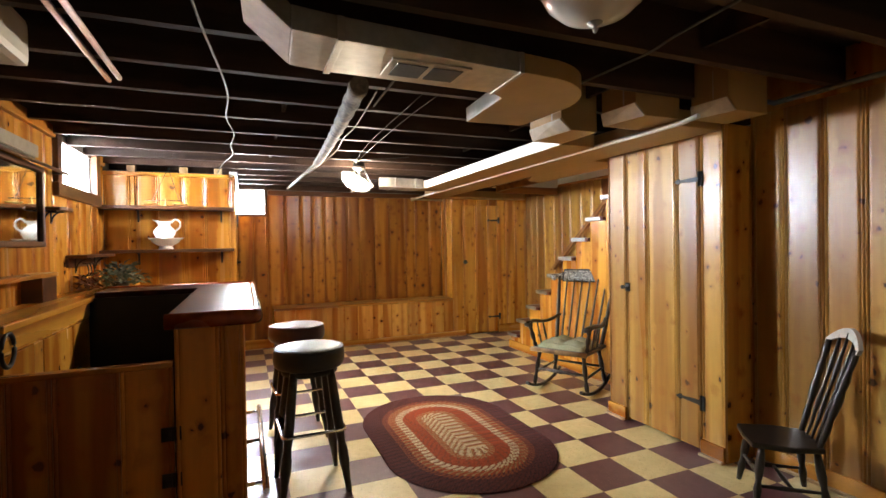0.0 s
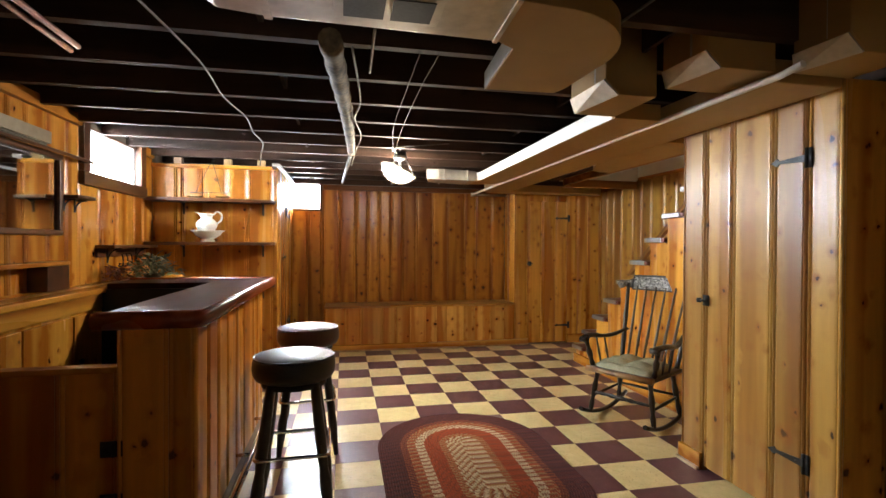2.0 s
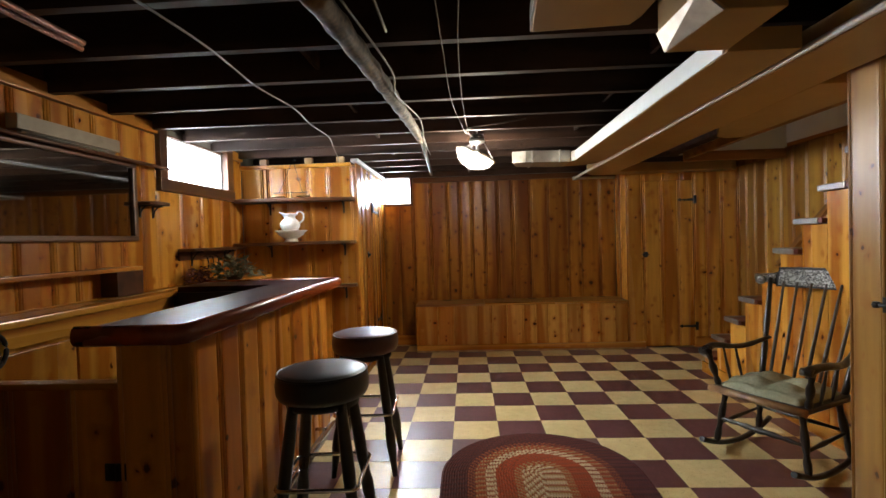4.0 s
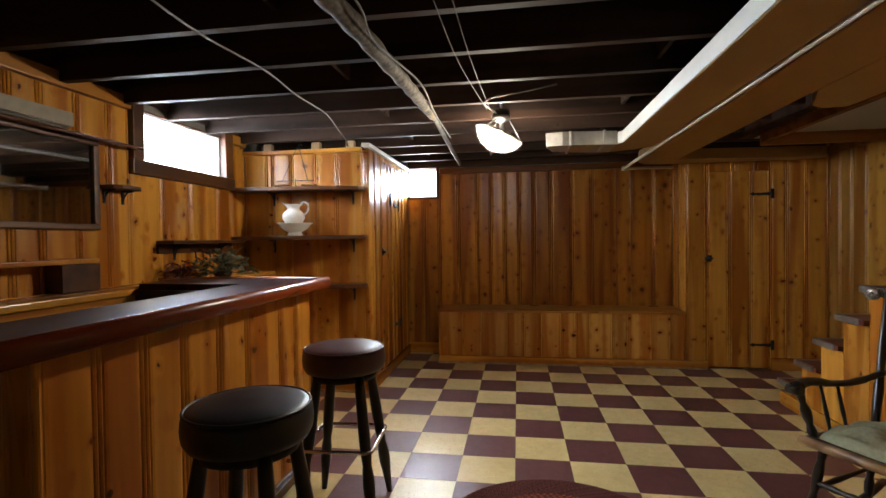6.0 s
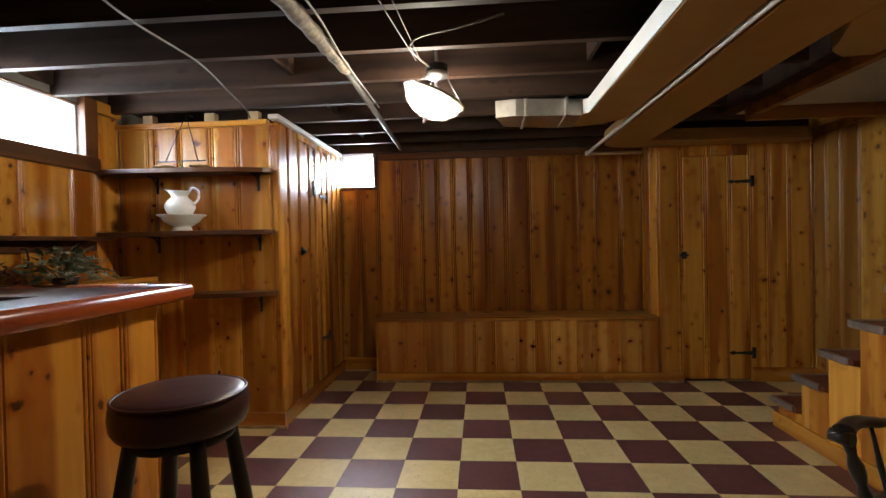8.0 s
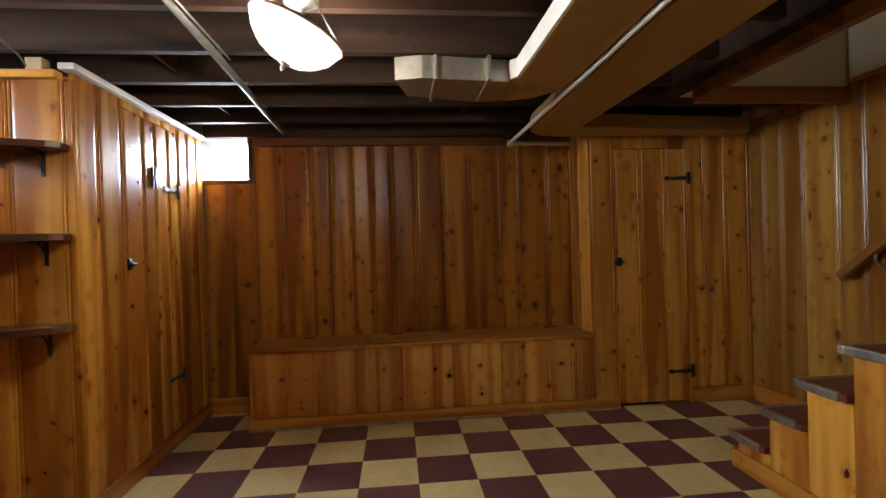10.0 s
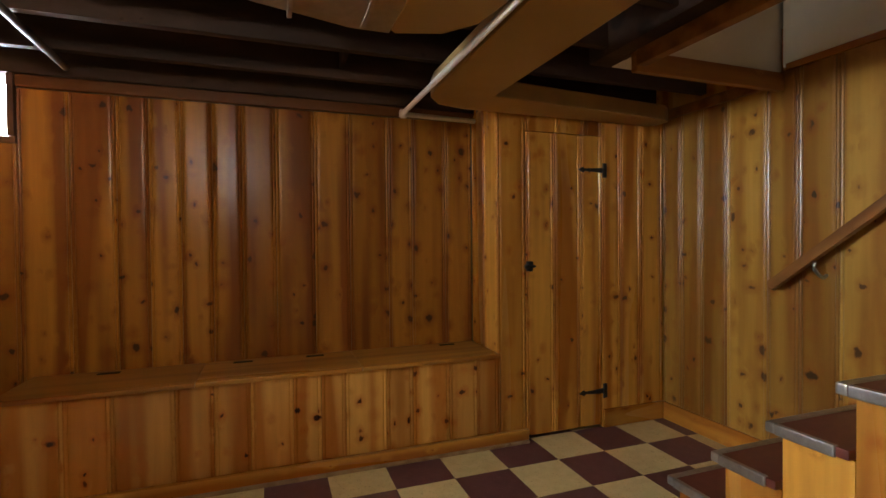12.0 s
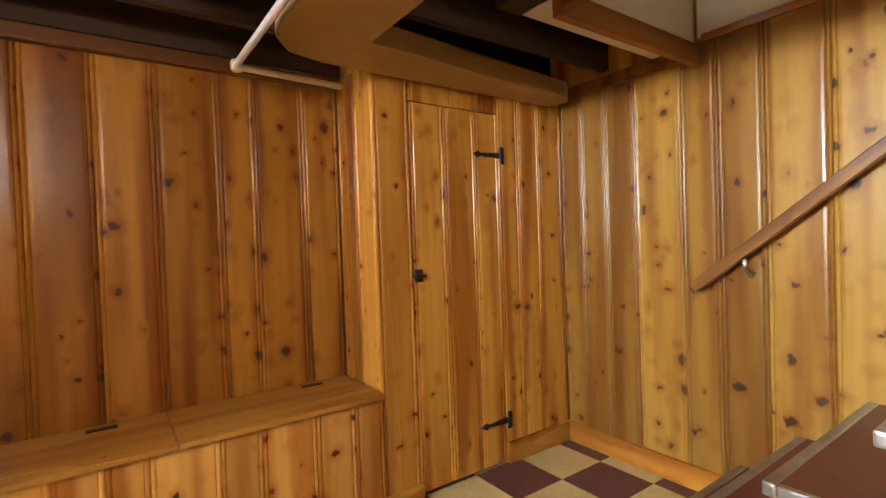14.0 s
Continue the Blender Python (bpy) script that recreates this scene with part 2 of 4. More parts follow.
# ---- mesh helpers ----
def box(bm, x0, x1, y0, y1, z0, z1):
    v = [bm.verts.new((x, y, z)) for z in (z0, z1) for y in (y0, y1) for x in (x0, x1)]
    for f in ((0, 2, 3, 1), (4, 5, 7, 6), (0, 1, 5, 4), (2, 6, 7, 3), (0, 4, 6, 2), (1, 3, 7, 5)):
        bm.faces.new([v[i] for i in f])
    return bm


def bbox(x0, x1, y0, y1, z0, z1, bev=0.0, seg=2):
    bm = box(bmesh.new(), x0, x1, y0, y1, z0, z1)
    if bev:
        bmesh.ops.bevel(bm, geom=bm.edges[:], offset=bev, segments=seg, profile=0.6, affect="EDGES")
    return bm


def prism(pts, z0, z1, bm=None, bev=0.0):
    """A plan outline raised from z0 to z1."""
    bm = bm or bmesh.new()
    lo, hi = [bm.verts.new((x, y, z0)) for x, y in pts], [bm.verts.new((x, y, z1)) for x, y in pts]
    n = len(pts)
    bm.faces.new(lo[::-1]), bm.faces.new(hi)
    for i in range(n):
        bm.faces.new((lo[i], lo[(i + 1) % n], hi[(i + 1) % n], hi[i]))
    bmesh.ops.recalc_face_normals(bm, faces=bm.faces[:])
    if bev:
        bmesh.ops.bevel(bm, geom=bm.edges[:], offset=bev, segments=2, profile=0.6, affect="EDGES")
    return bm


def lathe(profile, n=24, bm=None, at=(0, 0, 0)):
    """(radius, height) pairs turned round z."""
    bm = bm or bmesh.new()
    rings = []
    for r, z in profile:
        rings.append([bm.verts.new((at[0] + r * math.cos(2 * math.pi * i / n), at[1] + r * math.sin(2 * math.pi * i / n), at[2] + z)) for i in range(n)])
    for a, b in zip(rings, rings[1:]):
        for i in range(n):
            bm.faces.new((a[i], a[(i + 1) % n], b[(i + 1) % n], b[i]))
    bm.faces.new(rings[0][::-1]), bm.faces.new(rings[-1])
    for f in bm.faces:
        f.smooth = len(f.verts) == 4
    return bm


def pipe(pts, r, n=8, bm=None, closed=False):
    """A round rod along a line of points; r: a radius or one for each point."""
    bm = bm or bmesh.new()
    pts = [Vector(p) for p in pts]
    rs = r if isinstance(r, (list, tuple)) else [r] * len(pts)
    rings = []
    for i, p in enumerate(pts):
        a, b = pts[i - 1] if i or closed else p, pts[(i + 1) % len(pts)] if i + 1 < len(pts) or closed else p
        q = (b - a).normalized().to_track_quat("Z", "Y")
        rings.append([bm.verts.new(p + q @ Vector((rs[i] * math.cos(2 * math.pi * j / n), rs[i] * math.sin(2 * math.pi * j / n), 0))) for j in range(n)])
    pairs = list(zip(rings, rings[1:])) + ([(rings[-1], rings[0])] if closed else [])
    for a, b in pairs:
        for j in range(n):
            bm.faces.new((a[j], a[(j + 1) % n], b[(j + 1) % n], b[j])).smooth = True
    if not closed:
        bm.faces.new(rings[0][::-1]), bm.faces.new(rings[-1])
    return bm


def turned(p0, p1, radii, n=10, bm=None):
    """A turned rod from p0 to p1 with radii at even steps."""
    p0, p1 = Vector(p0), Vector(p1)
    k = len(radii) - 1
    return pipe([p0.lerp(p1, i / k) for i in range(k + 1)], radii, n, bm)


def bez(pts, steps=10):
    """A smooth line through points."""
    P = [Vector(p) for p in pts]
    P = [2 * P[0] - P[1]] + P + [2 * P[-1] - P[-2]]
    out = []
    for i in range(1, len(P) - 2):
        for s in range(steps):
            t = s / steps
            a, b, c, d = P[i - 1:i + 3]
            out.append(0.5 * (2 * b + (c - a) * t + (2 * a - 5 * b + 4 * c - d) * t * t + (3 * b - a - 3 * c + d) * t ** 3))
    return out + [P[-2]]


def mesh_of(name, bm, material):
    me = bpy.data.meshes.new(name)
    bm.to_mesh(me)
    bm.free()
    for m in material if isinstance(material, (list, tuple)) else (material,):
        me.materials.append(m)
    return me


def part(name, bm, material, parent, label="", at=None):
    ob = new(name, mesh_of(name, bm, material))
    ob.parent = parent
    if at is not None:
        ob.matrix_basis = at
    return tagged(ob, label)


def thing(name, label, category, at=None, group=""):
    ob = new(name)
    ob.empty_display_size = 0.1
    if at is not None:
        ob.matrix_basis = at
    return tagged(ob, label, category, group)


def solid(name, bm, material, label, category, at=None, group=""):
    ob = new(name, mesh_of(name, bm, material))
    if at is not None:
        ob.matrix_basis = at
    return tagged(ob, label, category, group)


def setting(name, bm, material, label, category):
    return tagged(new(name, mesh_of(name, bm, material)), label, category, "", "structure")


BOARD = {}


def board_mesh(w, h, material):
    """One tongue-and-groove board with beaded edges: face on y = 0, foot on z = 0."""
    key = (round(w, 3), round(h, 3), material.name)
    if key not in BOARD:
        e = w / 2 - 0.0006
        side = [(e, -0.018), (e, -0.006), (e - 0.0025, -0.0018), (e - 0.008, 0.001), (e - 0.0135, -0.0014), (e - 0.0165, -0.0058), (e - 0.0215, -0.0016), (e - 0.031, 0.0)]
        prof = side + [(-x, y) for x, y in side[::-1]]
        BOARD[key] = mesh_of("board", prism(prof, 0.0, h), material)
    return BOARD[key]


WIDTHS = (0.125, 0.15, 0.15, 0.175, 0.2, 0.2, 0.235)


def boards(parent, a, b, z0, z1, seed, material=None, widths=WIDTHS):
    """Upright boards from a to b in plan, their faces to the left of that way; a list of widths is laid in order."""
    rng = random.Random(seed)
    a, b = Vector(a), Vector(b)
    run, way = (b - a).length, (b - a).normalized()
    turn = math.degrees(math.atan2(way.y, way.x))
    x, given = 0.0, list(widths) if isinstance(widths, list) else []
    while run - x > 0.004:
        w = given.pop(0) if given else rng.choice(widths)
        if not given and run - x - w < 0.09:
            w = run - x if run - x < 0.27 else (run - x) / 2
        c = a + way * (x + w / 2)
        ob = new("board", board_mesh(w, z1 - z0, material or pine))
        ob.parent = parent
        ob.matrix_basis = pose(c.x, c.y, z0, 0, 0, turn + 0.0)
        x += w


# ---- structure ----
XL, YF, XR, YD = -1.05, 6.80, 4.085, 6.41
BACK = -1.6
CEIL, JOIST = 2.295, 2.095


def slabs(*boxes):
    bm = bmesh.new()
    for b in boxes:
        box(bm, *b)
    return bm


wall_left = setting("wall_left", slabs((-1.25, XL - 0.02, BACK, 4.20, 0, CEIL), (-1.25, XL - 0.02, 4.20, 5.05, 0, 1.78),
                    (-1.25, XL - 0.02, 4.20, 5.05, 2.105, CEIL), (-1.25, XL - 0.02, 5.05, YF + 0.22, 0, CEIL)), masonry,
                    "basement wall lined with varnished knotty pine boards", "wall")
wall_far = setting("wall_far", slabs((XL, 0.04, YF + 0.02, YF + 0.22, 0, CEIL), (0.04, 0.385, YF + 0.02, YF + 0.22, 0, 1.745),
                   (0.04, 0.385, YF + 0.02, YF + 0.22, 2.06, CEIL), (0.385, XR + 0.2, YF + 0.02, YF + 0.22, 0, CEIL)), masonry,
                   "end wall lined with dark honey knotty pine boards", "wall")
wall_door = setting("wall_door", slabs((2.87, 3.034, YD + 0.02, YF + 0.018, 0, 2.03), (3.592, XR + 0.02, YD + 0.02, YF + 0.018, 0, 2.03),
                    (3.034, 3.592, YD + 0.02, YF + 0.018, 1.88, 2.03), (3.034, 3.592, YD + 0.06, YF + 0.018, 0, 1.88), (2.87, XR + 0.02, YD + 0.1, YF + 0.018, 2.032, CEIL)), pine,
                    "pine boarded closet front around a plank door", "wall")
wall_right = setting("wall_right", slabs((XR + 0.02, XR + 0.2, 1.9, YF + 0.02, 0, 2.07), (XR + 0.02, XR + 0.2, 5.6, YF + 0.22, 2.072, CEIL)), pine, "stair wall lined with honey knotty pine boards", "wall")
wall_near = setting("wall_near", slabs((2.975, 3.16, BACK, 2.125, 0, CEIL)), pine, "wall of wide varnished knotty pine boards", "wall")
wall_back = setting("wall_back", slabs((-1.25, 3.16, BACK - 0.2, BACK, 0, CEIL)), plaster, "plain plastered wall", "wall")
wall_stairwell = setting("wall_stairwell", slabs((XR, XR + 0.2, 1.9, 5.60, 2.09, 3.5), (3.18, XR + 0.2, 5.622, 5.8, 2.057, 3.5),
                         (3.15, 3.19, 1.9, 5.6, 2.058, 3.5), (3.02, XR + 0.2, 1.7, 1.9, 0, 3.5), (3.02, XR + 0.2, 1.9, 5.8, 3.5, 3.6)), plaster,
                         "white plaster walls of the stairwell above", "wall")

bm = bmesh.new()
box(bm, -1.25, 3.18, BACK - 0.2, YF + 0.22, CEIL, CEIL + 0.06)
box(bm, 3.18, XR + 0.2, 5.8, YF + 0.22, CEIL, CEIL + 0.06)
for i in range(-11, 10):
    y = 2.86 + 0.405 * i
    x1 = XR + 0.018 if y > 5.75 else 3.058 if y > 1.7 else 2.973
    box(bm, -1.07, x1, y - 0.021, y + 0.021, JOIST, CEIL)
    for bx in (0.35, 1.95):
        if i % 2 == 0:
            box(bm, bx, bx + 0.02, y + 0.022, y + 0.383, JOIST + 0.05, CEIL - 0.004)
box(bm, 3.06, 3.148, 1.7, 5.7, 2.06, CEIL)
box(bm, 3.15, 3.178, 5.605, 5.7, 2.058, CEIL)
box(bm, 3.06, 3.178, 5.702, 5.815, 2.06, CEIL)
ceiling = setting("ceiling", bm, joist_wood, "open ceiling of dark brown timber joists", "ceiling")

rim_far = setting("trim_rim_far", bbox(0.06, XR - 0.0, YF - 0.012, YF + 0.018, 2.062, CEIL - 0.002), joist_wood, "dark timber rim above the end wall", "trim")
rim_left = setting("trim_rim_left", bbox(XL - 0.016, XL + 0.004, BACK, YF - 0.02, 2.152, CEIL - 0.002), joist_wood, "dark timber rim above the side wall", "trim")
stair_header = setting("trim_stair_header", bbox(3.14, XR - 0.01, 5.585, 5.62, 1.965, 2.055, 0.004), cornice_wood, "brown trim along the stair opening", "trim")
stair_side = setting("trim_stair_side", bbox(3.135, 3.185, 3.1, 5.583, 1.985, 2.055, 0.004), cornice_wood, "brown trim along the stair opening", "trim")
wall_cap = setting("trim_stair_wall", bbox(XR - 0.012, XR + 0.02, 1.92, 5.58, 2.065, 2.10, 0.004), pine_y, "thin pine cap on the stair wall", "trim")
crown_left = setting("trim_left", bbox(XL - 0.018, XL + 0.022, BACK, 4.113, 2.075, 2.15, 0.006), pine_y, "pine crown moulding along the wall", "trim")
crown_corner = setting("trim_left_corner", bbox(XL - 0.018, XL + 0.022, 5.152, 5.36, 2.075, 2.15, 0.006), pine_y, "pine crown moulding beside the window", "trim")
crown_far = setting("trim_far", bbox(0.42, 2.86, YF - 0.035, YF, 1.99, 2.05, 0.008), cornice_wood, "rounded brown cornice board", "trim")
crown_door = setting("trim_right", bbox(XR - 0.03, XR + 0.0, 5.64, YD - 0.01, 2.0, 2.06, 0.006), cornice_wood, "brown cornice board", "trim")

# window in the side wall
win = setting("window_1", bbox(-1.075, -1.07, 4.20, 5.05, 1.78, 2.105), pane_glass, "bright shallow basement window in a dark wood frame", "window")
win.visible_shadow = False
for nm, b in (("window_sill", (-1.16, -1.015, 4.105, 5.16, 1.69, 1.78)), ("window_frame", (-1.16, -1.02, 4.115, 4.20, 1.782, 2.145)),
              ("window_frame", (-1.16, -1.02, 5.05, 5.15, 1.782, 2.145))):
    part(nm, bbox(*b, 0.005), dark_frame, win)
part("window_frame", bbox(-1.16, -1.06, 4.202, 5.048, 2.093, 2.104), dark_frame, win)
# White lining added so the pane's glare reads right up to the frame.
for r in ((5.034, 5.049, 1.781, 2.091), (4.201, 4.216, 1.781, 2.091), (4.217, 5.033, 1.781, 1.79), (4.217, 5.033, 2.082, 2.091)):
    part("reveal", bbox(-1.249, -1.08, *r), white_paint, win, "window reveal lined white to extend the pane's glare")
day1 = setting("backdrop_day", bbox(-2.32, -2.30, 1.6, 11.0, 0.6, 4.2), daylight, "white daylight beyond the window", "backdrop")
win2 = setting("window_2", bbox(0.06, 0.375, 6.985, 6.99, 1.75, 2.055), pane_glass, "bright small basement window high in the end wall", "window")
win2.visible_shadow = False
part("window_sill", bbox(0.055, 0.41, 6.79, 7.01, 1.715, 1.748, 0.004), dark_frame, win2)
part("window_frame", bbox(0.376, 0.405, 6.79, 7.01, 1.75, 2.06, 0.004), dark_frame, win2)
day2 = setting("backdrop_day_far", bbox(-0.4, 1.0, 7.3, 7.32, 1.2, 2.7), daylight, "white daylight beyond the window", "backdrop")


def strap_hinge(parent, at, length=0.19):
    """Black iron strap hinge in its own x-z plane, its strap along +x, facing +y."""
    me = bmesh.new()
    box(me, -0.024, 0.0, 0.0, 0.006, -0.045, 0.045)
    pts = [(0.004, -0.016), (length * 0.75, -0.007), (length * 0.8, -0.019), (length, 0.0), (length * 0.8, 0.019), (length * 0.75, 0.007), (0.004, 0.016)]
    lo, hi = [me.verts.new((x, 0.0, z)) for x, z in pts], [me.verts.new((x, 0.006, z)) for x, z in pts]
    me.faces.new(lo), me.faces.new(hi[::-1])
    for i in range(7):
        me.faces.new((lo[i], hi[i], hi[(i + 1) % 7], lo[(i + 1) % 7]))
    pipe([(0.002, 0.007, -0.045), (0.002, 0.007, 0.045)], 0.007, 8, me)
    for x in (0.035, 0.1):
        lathe([(0.006, 0.0), (0.004, 0.004)], 8, me, (x, 0.008, 0.0))
    return part("strap_hinge", me, iron, parent, "black iron strap hinge", at)


def latch(parent, at):
    me = bmesh.new()
    box(me, -0.022, 0.02, 0.0, 0.008, -0.03, 0.03)
    pipe([(-0.03, 0.022, 0.0), (0.035, 0.022, 0.0)], 0.008, 8, me)
    lathe([(0.012, -0.012), (0.016, 0.0), (0.012, 0.012)], 10, me, (0.03, 0.024, 0.0))
    return part("latch", me, iron, parent, "small black iron latch", at)


def plank_door(name, label, a, b, z0, z1, seed, material=None, widths=(0.12, 0.14, 0.16)):
    """A flush door of upright pine boards, from a to b in plan, faces to the left."""
    d = thing(name, label, "door")
    boards(d, a, b, z0, z1, seed, material, widths)
    return d


def turn_of(a, b):
    return math.degrees(math.atan2(b[1] - a[1], b[0] - a[0]))


# closet door in the end wall
door_far = plank_door("plank_door", "closed knotty pine plank door with black strap hinges", (3.587, YD), (3.039, YD), 0.025, 1.868, 5, None, [0.161, 0.193])
strap_hinge(door_far, pose(3.60, YD - 0.001, 1.655, 0, 0, 180))
strap_hinge(door_far, pose(3.60, YD - 0.001, 0.24, 0, 0, 180))
latch(door_far, pose(3.06, YD - 0.001, 1.055, 0, 0, 180))

# side door of the shelf closet
door_side = plank_door("plank_door", "closed knotty pine plank door beside the far window", (0.05, 6.38), (0.05, 5.735), 0.1, 1.985, 9)
strap_hinge(door_side, pose(0.051, 6.36, 1.61, 0, 0, -90))
strap_hinge(door_side, pose(0.051, 6.36, 0.42, 0, 0, -90))
latch(door_side, pose(0.051, 5.765, 1.16, 0, 0, -90))
hook = solid("wall_hook", slabs((0.051, 0.062, 6.025, 6.04, 1.60, 1.72), (0.051, 0.062, 6.062, 6.077, 1.60, 1.72), (0.0515, 0.068, 6.041, 6.061, 1.645, 1.675)), iron, "black iron bracket on pine boards", "hook")

# shelf closet body
closet_a = setting("wall_closet", slabs((XL, 0.03, 5.38, 5.42, 0, 2.02), (-0.01, 0.03, 5.42, YF + 0.018, 0, 2.02)), pine, "boarded corner closet of knotty pine", "wall")
closet_trim = setting("trim_closet", bbox(0.0, 0.072, 5.34, YF, 2.04, 2.07, 0.006), white_paint, "white painted strip along the closet top", "trim")
closet_trim2 = setting("trim_closet_front", bbox(XL, -0.002, 5.325, 5.38, 2.0, 2.035, 0.005), pine_x, "pine strip along the closet top", "trim")
for x in (-0.83, -0.40, -0.10):
    solid("wood_block", bbox(x - 0.035, x + 0.035, 5.345, 5.40, 2.036, 2.094, 0.004), block_wood, "pale wood block between closet and joist", "block", None, "blocks on the closet")

# big closet beside the stairs
closet_b = setting("wall_stair_closet", slabs((2.73, 3.19, 2.125, 2.262, 0, 2.0), (2.73, 3.19, 2.89, 3.07, 0, 2.0), (2.77, 3.19, 2.262, 2.89, 0, 2.0)), pine,
                   "knotty pine closet front beside the stairs", "wall")
door_closet = plank_door("plank_door", "closed knotty pine closet door with black strap hinges", (2.709, 2.267), (2.709, 2.882), 0.03, 1.985, 21, pine_pale, [0.173, 0.247])
strap_hinge(door_closet, pose(2.708, 2.262, 1.696, 0, 0, 90))
strap_hinge(door_closet, pose(2.708, 2.262, 0.318, 0, 0, 90))
latch(door_closet, pose(2.708, 2.868, 0.987, 0, 0, 90))


def skirting(name, x0, x1, y0, y1, h=0.1, along=0):
    ob = setting(name, bbox(x0, x1, y0, y1, 0.004, h, 0.005), pine_x if along == 0 else pine_y, "varnished pine baseboard", "baseboard")
    return ob


skirting("baseboard_far", 0.03, 0.46, YF - 0.018, YF, 0.12)
skirting("baseboard_door", 3.595, XR, YD - 0.018, YD, 0.12)
skirting("baseboard_right", XR - 0.018, XR, 5.47, YD - 0.02, 0.12, 1)
skirting("baseboard_closet", -0.55, 0.07, 5.335, 5.36, 0.1)
skirting("baseboard_closet_side", 0.05, 0.07, 5.362, 6.78, 0.1, 1)
skirting("baseboard_post", 2.688, 2.709, 2.105, 2.26, 0.1, 1)
skirting("baseboard_post_far", 2.688, 2.709, 2.89, 3.07, 0.1, 1)
skirting("baseboard_near", 2.935, 2.955, BACK, 2.09, 0.1, 1)
for nm, b in (("trim_shoe", (2.668, 2.688, 2.105, 2.26)), ("trim_shoe_far", (2.668, 2.688, 2.89, 3.07)), ("trim_shoe_near", (2.917, 2.935, BACK, 2.09)),
              ("trim_shoe_bench", (0.45, 3.03, 6.352, 6.37)), ("trim_shoe_closet", (-0.5, 0.09, 5.315, 5.335))):
    setting(nm, bbox(b[0], b[1], b[2], b[3], 0.004, 0.022, 0.005), block_wood, "pale wooden shoe moulding", "trim")

# ---- bar ----
bar = thing("bar_counter", "knotty pine bar front with beaded upright boards", "bar")
part("body", slabs((-0.165, 0.095, 2.52, 4.03, 0.02, 1.008)), pine, bar)
# Inner faces of the bar in one near-black colour.
part("back_panel", slabs((-0.80, -0.17, 3.84, 3.88, 0.0, 1.008), (-0.175, -0.167, 2.56, 3.84, 0.0, 1.0)), black_panel, bar, "flat black inner panel")
part("end_panel", slabs((-0.80, -0.166, 3.885, 4.05, 0.0, 1.008)), pine, bar)
part("plinth", bbox(-0.165, 0.105, 2.53, 4.03, 0.004, 0.10), dark_frame, bar)

bar_top = part("top", prism([(-0.18, 2.36), (0.165, 2.36), (0.165, 4.18), (-0.77, 4.18), (-0.77, 3.84), (-0.18, 3.84)], 1.010, 1.046, None, 0.006), bar_dark, bar, "dark red varnished L-shaped top")
me = pipe([(-0.18, 2.355, 1.034), (0.15, 2.355, 1.034), (0.171, 2.378, 1.034), (0.171, 4.165, 1.034), (0.15, 4.185, 1.034), (-0.77, 4.185, 1.034)], 0.022, 14)
for v in me.verts:
    v.co.z = 1.026 + (v.co.z - 1.034) * 1.5
part("rim", me, bar_wood, bar_top, "rounded glossy red edge")
rail = thing("foot_rail", "chrome foot rail along the bar base", "rail")
part("tube", pipe([(0.20, 2.55, 0.17), (0.20, 3.85, 0.17)], 0.016, 10), chrome, rail)
for y in (2.65, 3.2, 3.75):
    part("bracket", pipe([(0.116, y, 0.17), (0.20, y, 0.17)], 0.010, 8), chrome, rail)

gate = thing("bar_gate", "low dark pine swing gate closing the bar", "gate")
part("cap", bbox(-1.02, -0.175, 2.53, 2.59, 0.80, 0.825, 0.006), pine_x, gate)
for z in (0.32, 0.52):
    me = bmesh.new()
    for s in (-1, 1):
        prism([(-0.176 + s * 0.003, 2.502), (-0.176 + s * 0.045, 2.502), (-0.176 + s * 0.045, 2.507), (-0.176 + s * 0.003, 2.507)], z - 0.03, z + 0.03, me)
    lathe([(0.007, -0.03), (0.007, 0.03)], 8, me, (-0.176, 2.503, z))
    part("butterfly_hinge", me, iron, gate, "black butterfly hinge")

# ---- back bar ----
cab = thing("back_bar_cabinet", "knotty pine back bar cabinet with plank doors", "cabinet")
part("body", slabs((XL + 0.001, -0.82, 2.62, 5.33, 0.02, 0.985)), pine, cab)
part("fascia", bbox(-0.82, -0.795, 2.62, 5.33, 0.90, 0.985, 0.003), pine_y, cab)
for i in range(5):
    y0 = 2.66 + i * 0.44
    d = part("cabinet_door", bbox(-0.82, -0.802, y0, y0 + 0.425, 0.10, 0.88, 0.004), pine, cab)
    part("knob", lathe([(0.007, 0.0), (0.014, 0.012), (0.012, 0.02), (0.004, 0.023)], 12), iron, d, "", pose(-0.802, y0 + 0.05, 0.62, 0, 90, 0))
part("top", bbox(XL + 0.001, -0.775, 2.60, 5.33, 0.987, 1.02, 0.006), pine_y, cab, "pale varnished pine worktop")
part("ring_pull", pipe([(-0.788, 2.665 + 0.062 * math.cos(i * math.pi / 12), 0.91 + 0.07 * math.sin(i * math.pi / 12)) for i in range(24)], 0.009, 8, None, True), iron, cab, "black iron ring")
riser = thing("counter_shelf", "low pine shelf raised on dark end blocks", "shelf")
part("shelf_board", bbox(XL + 0.002, -0.93, 2.5, 3.76, 1.165, 1.188, 0.004), pine_y, riser)
part("end_block", bbox(XL + 0.002, -0.945, 3.56, 3.78, 1.021, 1.163, 0.004), shelf_wood, riser, "dark stained end block")
part("end_block", bbox(XL + 0.002, -0.945, 2.5, 2.6, 1.021, 1.163, 0.004), shelf_wood, riser, "dark stained end block")

